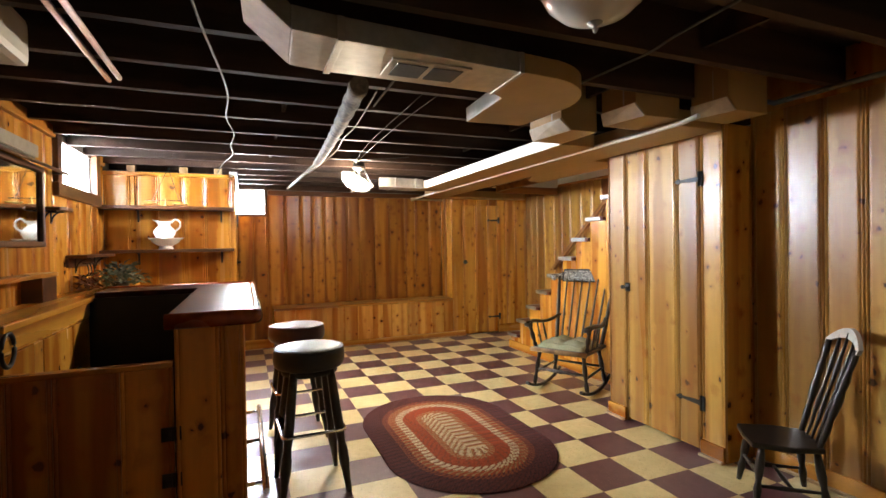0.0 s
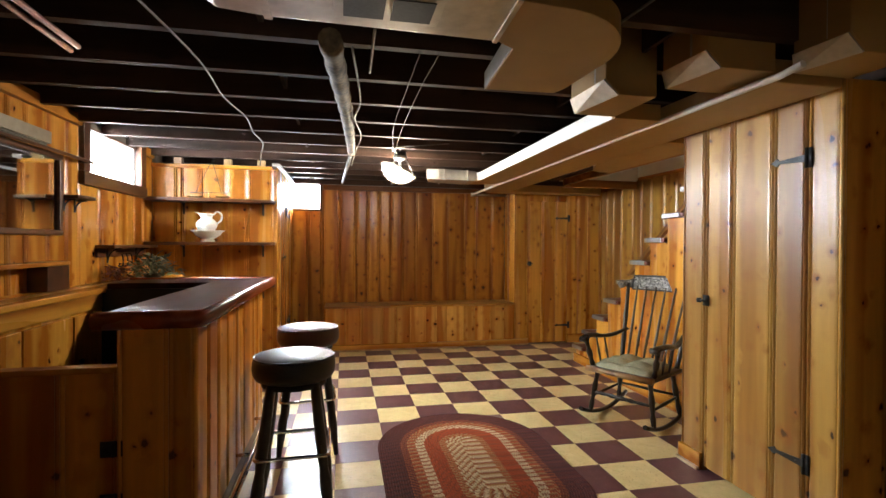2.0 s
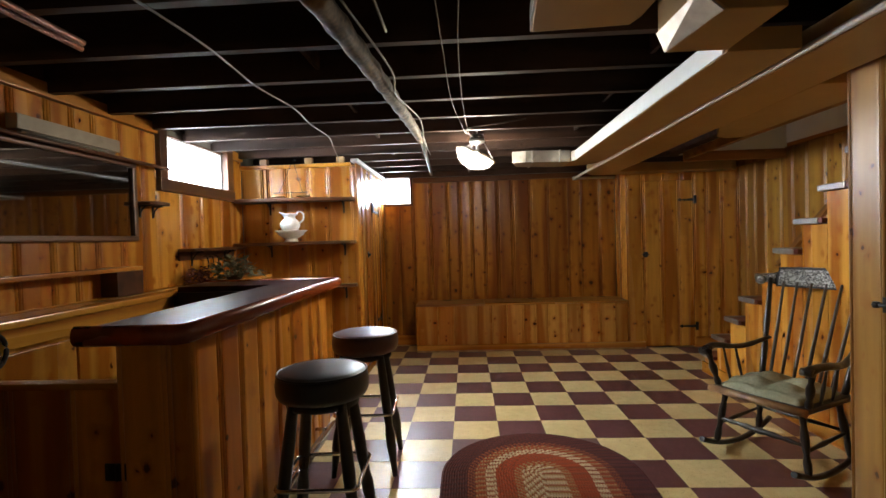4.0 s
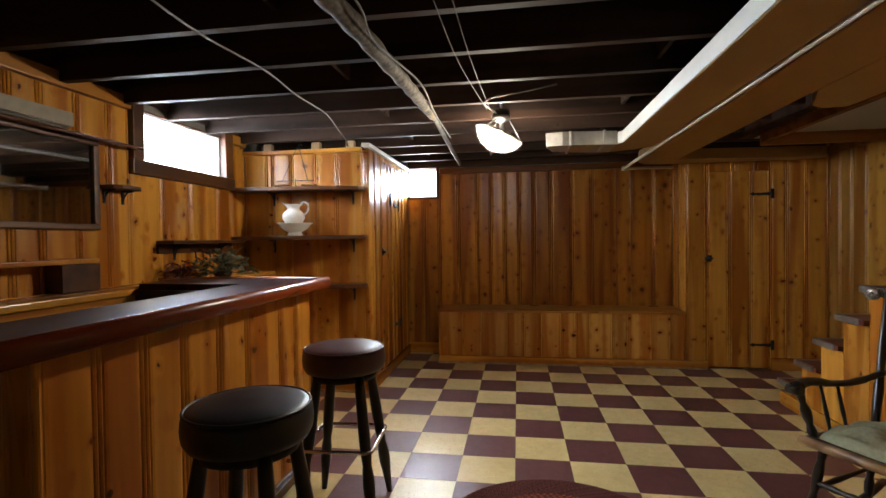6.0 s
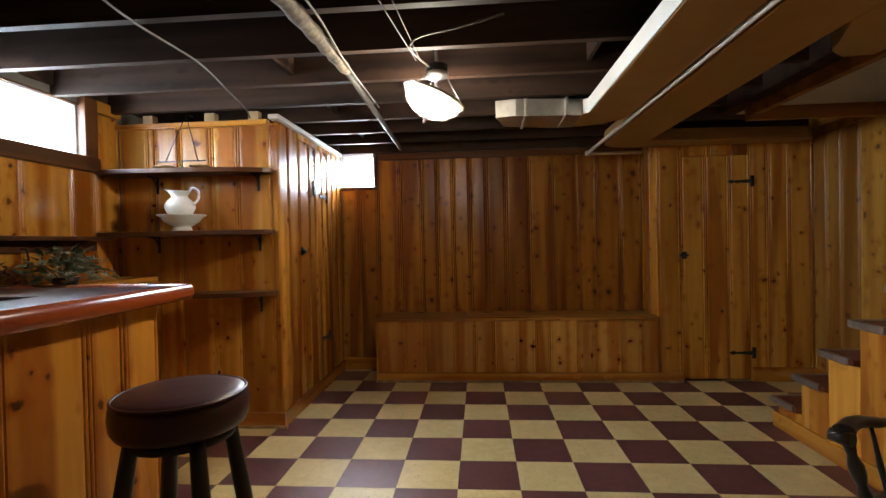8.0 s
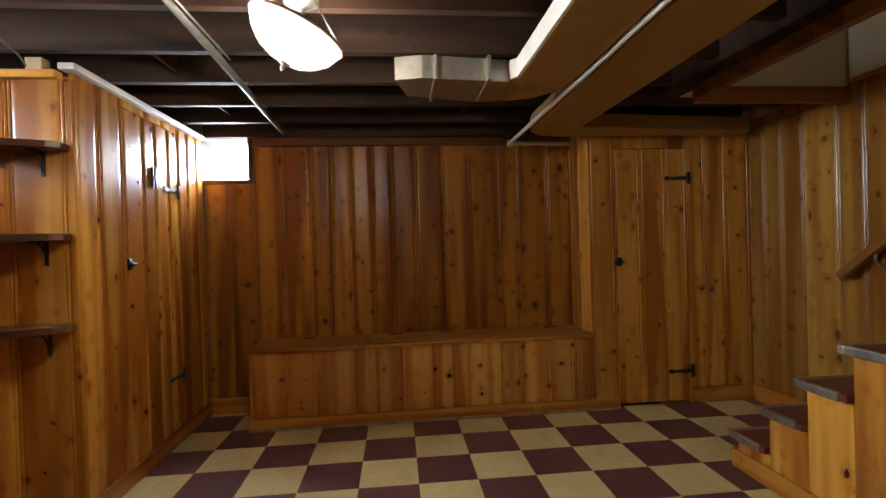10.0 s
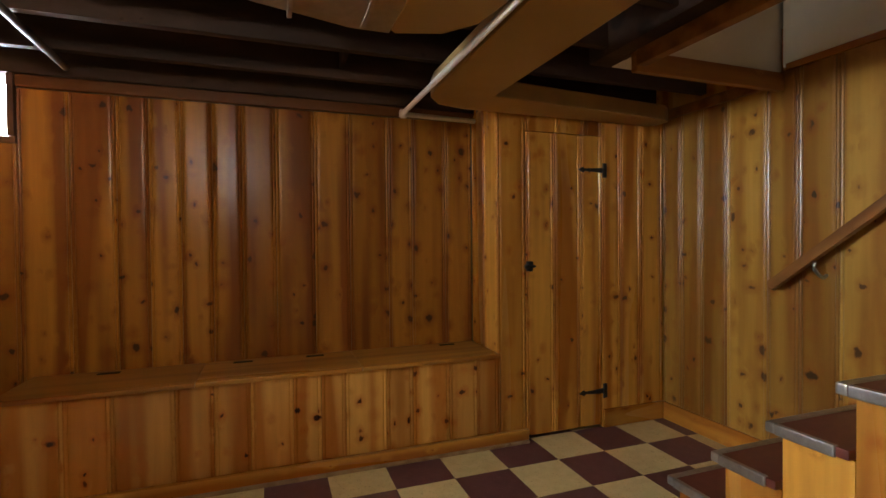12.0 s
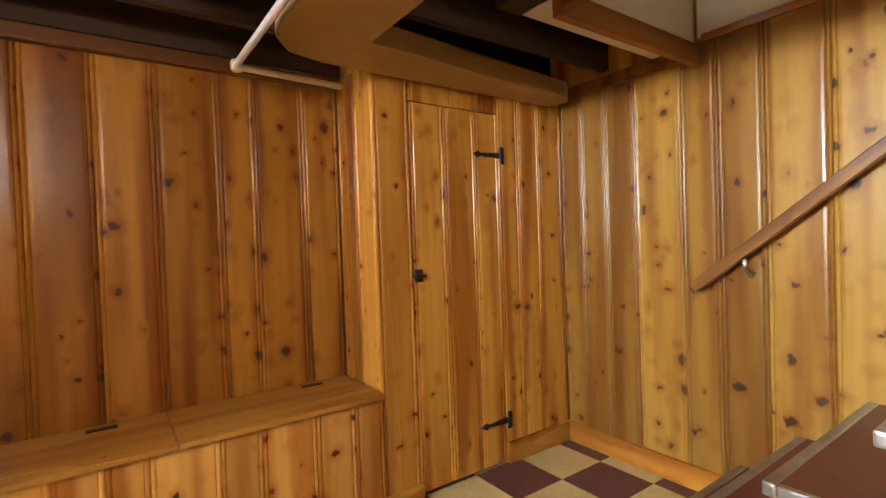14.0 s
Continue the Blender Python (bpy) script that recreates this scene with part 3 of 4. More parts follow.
mir = thing("wall_mirror", "wide wall mirror in a dark wooden frame", "mirror")
part("glass", bbox(XL + 0.003, XL + 0.012, 2.43, 3.835, 1.37, 1.81), mirror_glass, mir)
for b in ((XL + 0.001, XL + 0.03, 2.40, 3.87, 1.342, 1.374), (XL + 0.001, XL + 0.03, 2.40, 3.87, 1.806, 1.838),
          (XL + 0.001, XL + 0.03, 2.40, 2.432, 1.375, 1.805), (XL + 0.001, XL + 0.03, 3.833, 3.87, 1.375, 1.805)):
    part("frame", bbox(*b, 0.008), dark_frame, mir)
val = thing("strip_light", "unlit grey metal strip light above the mirror", "light")
part("housing", bbox(XL + 0.001, XL + 0.06, 3.03, 3.69, 1.87, 1.942, 0.006), mottled("tan_grey_enamel", (0.24, 0.20, 0.145), (0.34, 0.29, 0.21), 0.5, 20), val)
part("tube", pipe([(XL + 0.04, 3.06, 1.862), (XL + 0.04, 3.66, 1.862)], 0.012, 10), grey_cable, val)
rod = solid("hanging_rod", pipe([(XL + 0.075, 2.3, 1.835), (XL + 0.075, 4.13, 1.835)], 0.011, 8), dark_frame, "thin brown wooden rod fixed above the mirror", "rod")
for y in (2.5, 4.1):
    part("rod_bracket", bbox(XL + 0.001, XL + 0.075, y - 0.008, y + 0.008, 1.828, 1.842), iron, rod)


def bracket(parent, at, s=0.1):
    """Black scrolled shelf bracket: back on x = 0, arm along +x, top on z = 0."""
    me = bmesh.new()
    box(me, 0.0, 0.006, -0.008, 0.008, -s * 1.1, 0.0)
    box(me, 0.0, s, -0.008, 0.008, -0.008, 0.0)
    arc = [(0.006 + s * 0.75 * (1 - math.cos(a)), 0, -s * 0.95 + s * 0.9 * math.sin(a)) for a in [i * math.pi / 16 for i in range(9)]]
    pipe(arc, 0.005, 6, me)
    return part("bracket", me, iron, parent, "black iron bracket", at)


sh = thing("wall_shelf", "short dark wall shelf on black scroll brackets", "shelf")
part("board", prism([(XL + 0.001, 3.885), (-0.95, 3.885), (-0.925, 3.92), (-0.92, 3.985), (-0.925, 4.05), (-0.95, 4.085), (XL + 0.001, 4.085)], 1.575, 1.597, None, 0.004), shelf_wood, sh)
for y in (3.92, 4.05):
    bracket(sh, pose(XL + 0.001, y, 1.575), 0.072)
rk = thing("wall_shelf", "long dark rack shelf with hanging hooks", "shelf")
part("board", bbox(XL + 0.001, -0.92, 4.31, 5.125, 1.260, 1.283, 0.004), shelf_wood, rk)
part("rail", bbox(XL + 0.001, XL + 0.02, 4.31, 5.125, 1.195, 1.259, 0.003), shelf_wood, rk)
for y in (4.45, 4.95):
    bracket(rk, pose(XL + 0.02, y, 1.259))
for y in (4.62, 4.70, 4.78):
    part("hook", pipe(bez([(XL + 0.02, y, 1.215), (XL + 0.05, y, 1.21), (XL + 0.06, y, 1.145), (XL + 0.045, y, 1.115), (XL + 0.025, y, 1.125)], 4), 0.005, 6), iron, rk)

for z, lab in ((1.708, "dark curved corner shelf holding a wire balance"), (1.312, "dark curved corner shelf holding a pitcher and bowl"), (0.912, "dark curved lower corner shelf")):
    s = thing("corner_shelf", lab, "shelf", None, "corner closet shelves")
    left = -1.04 if z > 1 else -0.5
    part("board", prism([(0.03, 5.358), (0.035, 5.29), (0.0, 5.25), (-0.16, 5.19), (-0.4, 5.155), (left, 5.13), (left, 5.358)], z - 0.03, z, None, 0.004), shelf_wood, s)
    for x in (-0.08, -0.78) if z > 1 else (-0.08,):
        bracket(s, pose(x, 5.358, z - 0.03, 0, 0, -90))

# bench along the end wall
lid_wood = knotty("worn_lid_wood", 0, (0.52, 0.25, 0.042), (0.34, 0.132, 0.018), KNOT, 0.3, 0.08)
bench = thing("storage_bench", "long built-in pine storage bench with hinged lid", "bench")
part("body", slabs((0.49, 2.84, 6.42, YF - 0.002, 0.0, 0.522)), pine, bench)
for x0, x1 in ((0.455, 1.24), (1.243, 2.04), (2.043, 2.845)):
    part("lid", bbox(x0, x1, 6.378, YF - 0.002, 0.524, 0.548, 0.006), lid_wood, bench)
part("skirt", bbox(0.455, 3.034, 6.372, 6.398, 0.004, 0.078, 0.004), pine_x, bench)
for x in (0.8, 1.437, 1.824, 2.642):
    part("lid_hinge", bbox(x - 0.05, x + 0.05, 6.715, 6.745, 0.5482, 0.552, 0.001), iron, bench, "black flat hinge")

# ---- stairs ----
stairs = thing("staircase", "pine basement stairs with red treads and metal nosings", "stairs")
RISE, RUN, Y1 = 0.194, 0.218, 5.456
for k in range(1, 13):
    yn, z = Y1 - RUN * (k - 1), RISE * k
    part("tread", bbox(3.19, XR - 0.001, yn - RUN - 0.03, yn, z - 0.03, z, 0.003), tread_mat, stairs, "red rubber covered tread")
    part("riser", bbox(3.235, XR - 0.001, yn - 0.05, yn - 0.03, z - RISE + 0.001, z - 0.031), pine_x, stairs)
    nose = bbox(3.186, XR - 0.002, yn - 0.028, yn + 0.006, z - 0.034, z + 0.004, 0.008)
    part("nosing", nose, tin, stairs, "worn metal nosing")
    part("side_nosing", bbox(3.182, 3.205, yn - RUN + 0.004, yn - 0.03, z - 0.034, z + 0.004, 0.006), tin, stairs, "worn metal nosing")
    part("side_board", bbox(3.22, 3.238, yn - 0.03 - RUN, yn - 0.032, 0.0, z - 0.035, 0.003), pine, stairs)
part("skirt", bbox(3.20, 3.219, 3.09, 5.45, 0.004, 0.1, 0.004), pine_y, stairs)
hand = thing("handrail", "plain wooden handrail on metal wall brackets", "handrail")
me = bbox(-0.02, 0.02, 0.0, 3.55, -0.024, 0.024, 0.006)
part("rail", me, knotty("rail_wood", 1, (0.30, 0.13, 0.035), (0.16, 0.06, 0.016), KNOT, 0.3, 0.02), hand, "", Matrix.Translation((4.0, 5.60, 0.967)) @ pose(0, 0, 0, 38.4, 0, 180))
for y in (5.39, 4.2, 3.1):
    z = 0.967 + (5.60 - y) * 0.793
    part("rail_bracket", pipe(bez([(XR - 0.001, y, z - 0.1), (XR - 0.03, y, z - 0.11), (4.0, y, z - 0.07), (4.0, y, z - 0.035)], 5), 0.008, 8), tin, hand, "metal rail bracket")

# ---- ducts and pipes ----
def fan(cx, cy, r, a0, a1, n=10):
    return [(cx + r * math.cos(radians(a0 + (a1 - a0) * i / n)), cy + r * math.sin(radians(a0 + (a1 - a0) * i / n))) for i in range(n + 1)]


trunk = thing("air_duct", "galvanised sheet metal duct with a louvred vent", "duct")
part("run", prism([(0.275, 1.739), (0.437, 1.765), (1.175, 1.82), (1.19, 2.105), (0.43, 2.082), (0.292, 2.055)], 2.013, 2.094, None, 0.004), galv, trunk)
part("elbow", prism([(1.192, 2.104), (1.177, 1.82), (1.30, 1.832)] + fan(1.30, 2.21, 0.378, -80, 8, 12) + [(1.66, 2.54), (1.64, 2.60), (1.31, 2.62), (1.275, 2.16)], 2.014, 2.0935, None, 0.004), duct_paint, trunk, "tan painted curved elbow")
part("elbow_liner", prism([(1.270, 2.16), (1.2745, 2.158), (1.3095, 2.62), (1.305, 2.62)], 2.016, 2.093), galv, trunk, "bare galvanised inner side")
me = bmesh.new()
low = [me.verts.new(v) for v in ((0.274, 1.739, 2.0135), (0.291, 2.055, 2.0135), (0.292, 2.055, 2.093), (0.275, 1.739, 2.093))]
top = [me.verts.new(v) for v in ((0.12, 1.66, 2.10), (0.135, 1.94, 2.10), (0.136, 1.94, 2.20), (0.12, 1.66, 2.20))]
me.faces.new(low), me.faces.new(top[::-1])
for q in range(4):
    me.faces.new((low[q], top[q], top[(q + 1) % 4], low[(q + 1) % 4]))
bmesh.ops.recalc_face_normals(me, faces=me.faces[:])
bmesh.ops.bevel(me, geom=me.edges[:], offset=0.003, segments=1, affect="EDGES")
part("end_piece", me, galv, trunk, "mitred duct end rising between joists")
part("seam", prism([(0.425, 1.756), (0.45, 1.758), (0.45, 2.09), (0.425, 2.088)], 2.006, 2.092, None, 0.002), galv, trunk, "bright folded seam")
part("seam", prism([(1.165, 1.812), (1.185, 1.812), (1.198, 2.11), (1.18, 2.11)], 2.007, 2.092, None, 0.002), galv, trunk, "bright folded seam")
vent = part("vent", bbox(0.64, 0.965, 1.845, 2.025, 2.004, 2.0125, 0.002), galv, trunk, "metal vent with two dark openings")
for x0, x1 in ((0.668, 0.79), (0.812, 0.937)):
    part("grille", bbox(x0, x1, 1.87, 2.0, 2.0, 2.0035), vent_dark, vent, "dark mesh opening")

left_duct = thing("air_duct", "tan painted duct turning into a bare metal arm", "duct")
part("run", prism([(2.03, 2.72), (2.295, 2.72), (2.295, 5.2), (2.27, 5.36), (2.18, 5.47), (2.02, 5.52), (2.0, 5.50), (2.0, 5.21), (2.03, 5.17)], 1.95, 2.035, None, 0.004), duct_paint, left_duct)
# Left side of the tan run, coloured white.
part("side_strip", prism([(2.029, 2.74), (2.029, 5.17), (1.999, 5.20), (1.995, 5.19), (2.022, 5.16), (2.022, 2.74)], 1.952, 2.034), white_paint, left_duct, "white strip on the duct's left side")
part("arm", prism([(1.998, 5.22), (1.998, 5.52), (1.86, 5.52), (1.54, 5.43), (1.48, 5.20), (1.60, 5.17)], 1.948, 2.05, None, 0.004), galv, left_duct, "bare galvanised duct arm")
for x in (1.66, 1.90):
    part("seam", bbox(x - 0.008, x + 0.008, 5.165, 5.50, 1.943, 2.05, 0.002), galv, left_duct)

right_duct = thing("air_duct", "long tan painted duct turning along the end wall", "duct")
part("run", prism([(2.36, 2.1), (2.69, 2.1), (2.69, 6.10), (3.92, 6.22), (3.985, 6.26), (3.985, 6.36), (3.93, 6.39), (2.62, 6.375), (2.46, 6.33), (2.38, 6.22), (2.36, 6.1)], 1.955, 2.05, None, 0.008), duct_paint, right_duct)
part("side_branch", prism([(2.692, 3.2), (2.692, 4.08), (2.78, 4.26), (2.83, 4.38), (2.92, 4.45), (3.04, 4.44), (3.055, 3.2)], 1.957, 2.05, None, 0.004), duct_paint, right_duct)
for x0, x1, y0, y1, z0 in ((1.80, 2.028, 2.38, 2.715, 1.955), (2.05, 2.34, 2.08, 2.36, 1.985), (2.42, 2.70, 1.84, 2.08, 1.985)):
    d = thing("air_duct", "bent sheet metal branch duct rising between the joists", "duct", None, "branch ducts")
    me = bmesh.new()
    lo = [me.verts.new(v) for v in ((x0 + 0.05, y0, z0), (x1, y0, z0), (x1, y1, z0), (x0 + 0.01, y1, z0))]
    mid = [me.verts.new(v) for v in ((x0 - 0.02, y0, z0 + 0.065), (x1, y0, z0 + 0.065), (x1, y1, z0 + 0.065), (x0 - 0.03, y1 - 0.03, z0 + 0.065))]
    hi = [me.verts.new((x, y, 2.27)) for x, y in ((x0 - 0.02, y0), (x1, y0), (x1, y1), (x0 - 0.03, y1 - 0.03))]
    me.faces.new(lo[::-1]), me.faces.new(hi)
    for p, q in ((lo, mid), (mid, hi)):
        for i in range(4):
            me.faces.new((p[i], p[(i + 1) % 4], q[(i + 1) % 4], q[i]))
    bmesh.ops.bevel(me, geom=me.edges[:], offset=0.003, segments=1, affect="EDGES")
    part("bend", me, duct_paint, d)
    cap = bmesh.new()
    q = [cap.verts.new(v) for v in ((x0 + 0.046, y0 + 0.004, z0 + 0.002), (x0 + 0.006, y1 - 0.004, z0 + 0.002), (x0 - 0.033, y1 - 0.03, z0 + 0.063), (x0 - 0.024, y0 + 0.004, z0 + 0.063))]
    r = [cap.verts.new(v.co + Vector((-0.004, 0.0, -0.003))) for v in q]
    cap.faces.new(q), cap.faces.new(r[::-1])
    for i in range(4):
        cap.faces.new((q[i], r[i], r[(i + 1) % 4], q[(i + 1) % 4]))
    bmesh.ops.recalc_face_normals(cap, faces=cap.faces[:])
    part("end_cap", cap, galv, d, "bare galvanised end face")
    part("seam", bbox(x0 - 0.024, x1 - 0.004, y0 + 0.08, y0 + 0.092, z0 + 0.07, 2.2), galv, d)

w = thing("water_pipe", "white painted pipe running beside the ducts", "pipe")
part("tube", pipe([(2.325, 1.95, 1.97), (2.325, 2.05, 1.958), (2.325, 6.56, 1.957), (2.34, 6.585, 1.957), (2.80, 6.62, 1.957)], 0.014, 10), white_paint, w)
part("elbow", lathe([(0.02, -0.022), (0.025, -0.01), (0.025, 0.01), (0.02, 0.022)], 12, None, (2.328, 6.575, 1.957)), white_paint, w)
ins = thing("insulated_pipe", "old cloth-wrapped pipe under the joists", "pipe")
part("wrap", pipe(bez([(0.62, 2.30, 2.05), (0.68, 3.2, 2.052), (0.72, 4.05, 2.055), (0.735, 4.6, 2.06)], 14), [0.044 + 0.004 * math.sin(i * 1.9) - 0.0004 * i for i in range(43)], 12), pipe_wrap, ins)
part("tube", pipe([(0.735, 4.6, 2.06), (0.66, 6.68, 2.075)], 0.017, 10), grey_cable, ins)
cable = lambda label, pts, r=0.006, m=None: solid("cable", pipe(bez(pts, 8), r, 6), m or grey_cable, label, "cable")
cable("grey cable clipped along a wrapped pipe", [(0.70, 2.3, 2.03), (0.755, 3.0, 2.04), (0.735, 3.3, 2.02), (0.79, 3.9, 2.05), (0.765, 4.5, 2.05), (0.75, 5.3, 2.07)], 0.005)
cable("grey armoured cable sagging under the joists", [(-0.03, 1.5, 2.085), (0.0, 1.95, 2.08), (0.06, 2.7, 2.085), (0.04, 3.25, 2.085), (0.075, 3.68, 2.087), (0.045, 4.08, 2.087), (0.05, 4.48, 2.087), (-0.03, 4.9, 2.085), (-0.08, 5.2, 2.07), (-0.1, 5.3, 2.04)], 0.0046)
dark_cord = mottled("dark_cloth_cord", (0.05, 0.04, 0.03), (0.12, 0.10, 0.075), 0.7, 40)
cable("thin lamp cord along the joists", [(0.98, 2.45, 2.09), (0.985, 2.9, 2.088), (1.0, 3.7, 2.085), (1.08, 4.6, 2.088)], 0.0026, dark_cord)
cable("thin lamp cord along the joists", [(1.06, 2.45, 2.09), (1.05, 2.9, 2.088), (1.06, 3.7, 2.085), (1.1, 4.6, 2.088)], 0.0026, dark_cord)
cable("dark cord looping from a lamp box to a joist", [(1.13, 4.72, 2.10), (1.08, 4.5, 2.085), (1.085, 4.38, 2.08), (1.15, 4.3, 2.08), (1.29, 4.25, 2.082), (1.48, 4.17, 2.09)], 0.005, dark_cord)
cable("short pale cord end beside a wrapped pipe", [(0.782, 2.27, 2.088), (0.784, 2.48, 2.082), (0.786, 2.69, 2.075)], 0.006)
cable("pale cable looping down from dark joists", [(1.60, 2.16, 2.09), (1.617, 2.04, 2.08), (1.64, 1.76, 2.08), (1.655, 1.62, 2.085), (1.61, 1.44, 2.08), (1.606, 1.2, 2.09)], 0.005)
for dx in (0.0, 0.05):
    solid("copper_pipe", pipe([(-0.43 + dx, -1.0, 2.11), (-0.43 + dx, 2.74 - dx, 2.09)], 0.012, 10), copper, "bare copper pipe under the joists", "pipe", None, "copper pipes")
solid("conduit_pipe", pipe([(2.87, -1.2, 2.08), (2.87, 1.92, 2.08), (2.87, 1.96, 2.10)], 0.014, 10), grey_cable, "grey conduit along the wall top", "pipe")
box_duct = solid("air_duct", bbox(-0.95, -0.62, 2.0, 2.46, 2.02, 2.2, 0.03), white_paint, "pale boxed duct end under the joists", "duct")


# ---- loose things ----
def bar_stool(vinyl, label, at):
    s = thing("bar_stool", label, "stool", at, "stools at the bar")
    part("seat", lathe([(0.0, 0.656), (0.155, 0.656), (0.178, 0.664), (0.189, 0.685), (0.192, 0.715), (0.189, 0.745), (0.178, 0.764), (0.16, 0.771), (0.10, 0.778), (0.0, 0.782)], 40), vinyl, s)
    part("seat_piping", pipe([(0.183 * math.cos(2 * math.pi * i / 40), 0.183 * math.sin(2 * math.pi * i / 40), 0.762) for i in range(40)], 0.005, 6, None, True), vinyl, s)
    part("swivel", lathe([(0.15, 0.628), (0.15, 0.646), (0.13, 0.658)], 24), iron, s)
    for i in range(4):
        a = math.pi / 2 * i + math.pi / 4
        top, foot = Vector((0.135 * math.cos(a), 0.135 * math.sin(a), 0.65)), Vector((0.24 * math.cos(a), 0.24 * math.sin(a), 0.0))
        part("leg", turned(top, foot, [0.021, 0.023, 0.024, 0.025, 0.026, 0.026, 0.025, 0.020, 0.027, 0.027, 0.021, 0.017, 0.014], 12), black_lacquer, s)
    ring, h, c = [], 0.162, 0.03
    for i in range(4):
        q = math.pi / 2 * i
        for k in range(5):
            b = math.pi / 8 * k
            x, y = h - c + c * math.cos(b), h - c + c * math.sin(b)
            ring.append((x * math.cos(q) - y * math.sin(q), x * math.sin(q) + y * math.cos(q), 0.335))
    part("footrest", pipe(ring, 0.009, 8, None, True), chrome, s, "square chrome footrest")
    return s


bar_stool(black_vinyl, "round black vinyl bar stool with black turned legs", pose(0.444, 2.875, 0.004, 0, 0, 2))
bar_stool(red_vinyl, "round burgundy vinyl bar stool beside the bar end", pose(0.455, 3.665, 0.004, 0, 0, 3))

# braided rug
rug = thing("braided_rug", "oval braided rug in maroon, rust and cream rows", "rug", pose(1.435, 3.20, 0.004))


def braid_mat(name, colour):
    k = Nodes(name)
    vec, rnd = k.coords((1, 1, 1), 7.0, True)
    nz = k.noise(vec, 260, 2.0)
    k.bump(nz, 0.5, 0.002)
    shade = k.ramp(rnd, (0.0, tuple(v * 0.72 for v in colour)), (1.0, tuple(min(1.0, v * 1.15) for v in colour)))
    return k.put(Base_Color=k.mix(k.math("MULTIPLY", nz, 0.2), shade, (0.02, 0.008, 0.006)), Roughness=0.95)


YARN = [braid_mat(n, v) for n, v in (("maroon_yarn", (0.135, 0.034, 0.028)), ("plum_yarn", (0.085, 0.026, 0.026)), ("rust_yarn", (0.34, 0.085, 0.032)),
        ("orange_yarn", (0.46, 0.085, 0.026)), ("cream_yarn", (0.74, 0.60, 0.38)), ("tan_yarn", (0.48, 0.28, 0.12)))]
bands = [(10, (0, 1, 0)), (3, (2, 0)), (4, (2, 5, 3)), (4, (4, 4, 2)), (7, (3, 3, 3, 2)), (3, (3, 5)), (8, (4, 4, 5, 2))]
HW, HL, ROW = 0.545, 0.84, 0.01395


def oval(r, s):
    """A point and a way on the oval at distance r from its spine, s metres along."""
    st = 2 * (HL - HW)
    arc = math.pi * r
    s %= 2 * st + 2 * arc
    if s < st:
        return Vector((r, s - st / 2, 0)), Vector((0, 1, 0))
    s -= st
    if s < arc:
        a = s / r if r > 1e-6 else 0
        return Vector((r * math.cos(a), st / 2 + r * math.sin(a), 0)), Vector((-math.sin(a), math.cos(a), 0))
    s -= arc
    if s < st:
        return Vector((-r, st / 2 - s, 0)), Vector((0, -1, 0))
    s -= st
    a = math.pi + (s / r if r > 1e-6 else 0)
    return Vector((r * math.cos(a), -st / 2 + r * math.sin(a), 0)), Vector((-math.sin(a), math.cos(a), 0))


row = 0
for count, yarn in bands:
    for _ in range(count):
        r = HW - ROW * (row + 0.5)
        row += 1
        if r < 0.002:
            continue
        total = 4 * (HL - HW) + 2 * math.pi * r
        verts, faces, tint = [], [], []
        n = max(8, int(total / 0.0155))
        for i in range(n):
            for side in (-1, 1):
                p, t = oval(r, (i + (0.5 if side > 0 else 0)) * total / n)
                o = Vector((t.y, -t.x, 0))
                c = p + o * side * ROW * 0.25
                ax = (t * 0.85 + o * side * 0.5).normalized()
                bx = Vector((ax.y, -ax.x, 0))
                b = len(verts)
                tint += [yarn[(i + (side > 0)) % len(yarn)]] * 6
                for q, z in ((-0.0118, 0.0), (0.0118, 0.0)):
                    verts.append(c + ax * q + Vector((0, 0, 0.003)))
                verts.append(c + bx * 0.005 + Vector((0, 0, 0.002)))
                verts.append(c - bx * 0.005 + Vector((0, 0, 0.002)))
                for q in (-0.005, 0.005):
                    verts.append(c + ax * q + Vector((0, 0, 0.0115)))
                faces += [(b, b + 3, b + 4), (b + 3, b + 5, b + 4), (b + 3, b + 1, b + 5), (b + 1, b + 2, b + 5), (b + 2, b + 4, b + 5), (b + 2, b, b + 4)]
        me = bpy.data.meshes.new("braid")
        me.from_pydata(verts, [], faces)
        me.polygons.foreach_set("use_smooth", [True] * len(faces))
        for y in YARN:
            me.materials.append(y)
        me.polygons.foreach_set("material_index", tint)
        ob = new("braid", me)
        ob.parent = rug
part("backing", prism([tuple(oval(HW - 0.004, i * 0.05)[0][:2]) for i in range(int((4 * (HL - HW) + 2 * math.pi * HW) / 0.05))], 0.001, 0.005), YARN[1], rug)


def spindle(p0, p1, r, bulge=1.5):
    return turned(p0, p1, [r, r * 1.1, r * bulge, r * 1.2, r, r * 0.95], 8)


# Dark spindle paint, its lighter brown mottling standing in for reflected light.
spindle_paint = mottled("dark_paint_with_sheen", (0.035, 0.026, 0.02), (0.10, 0.075, 0.055), 0.3, 18)


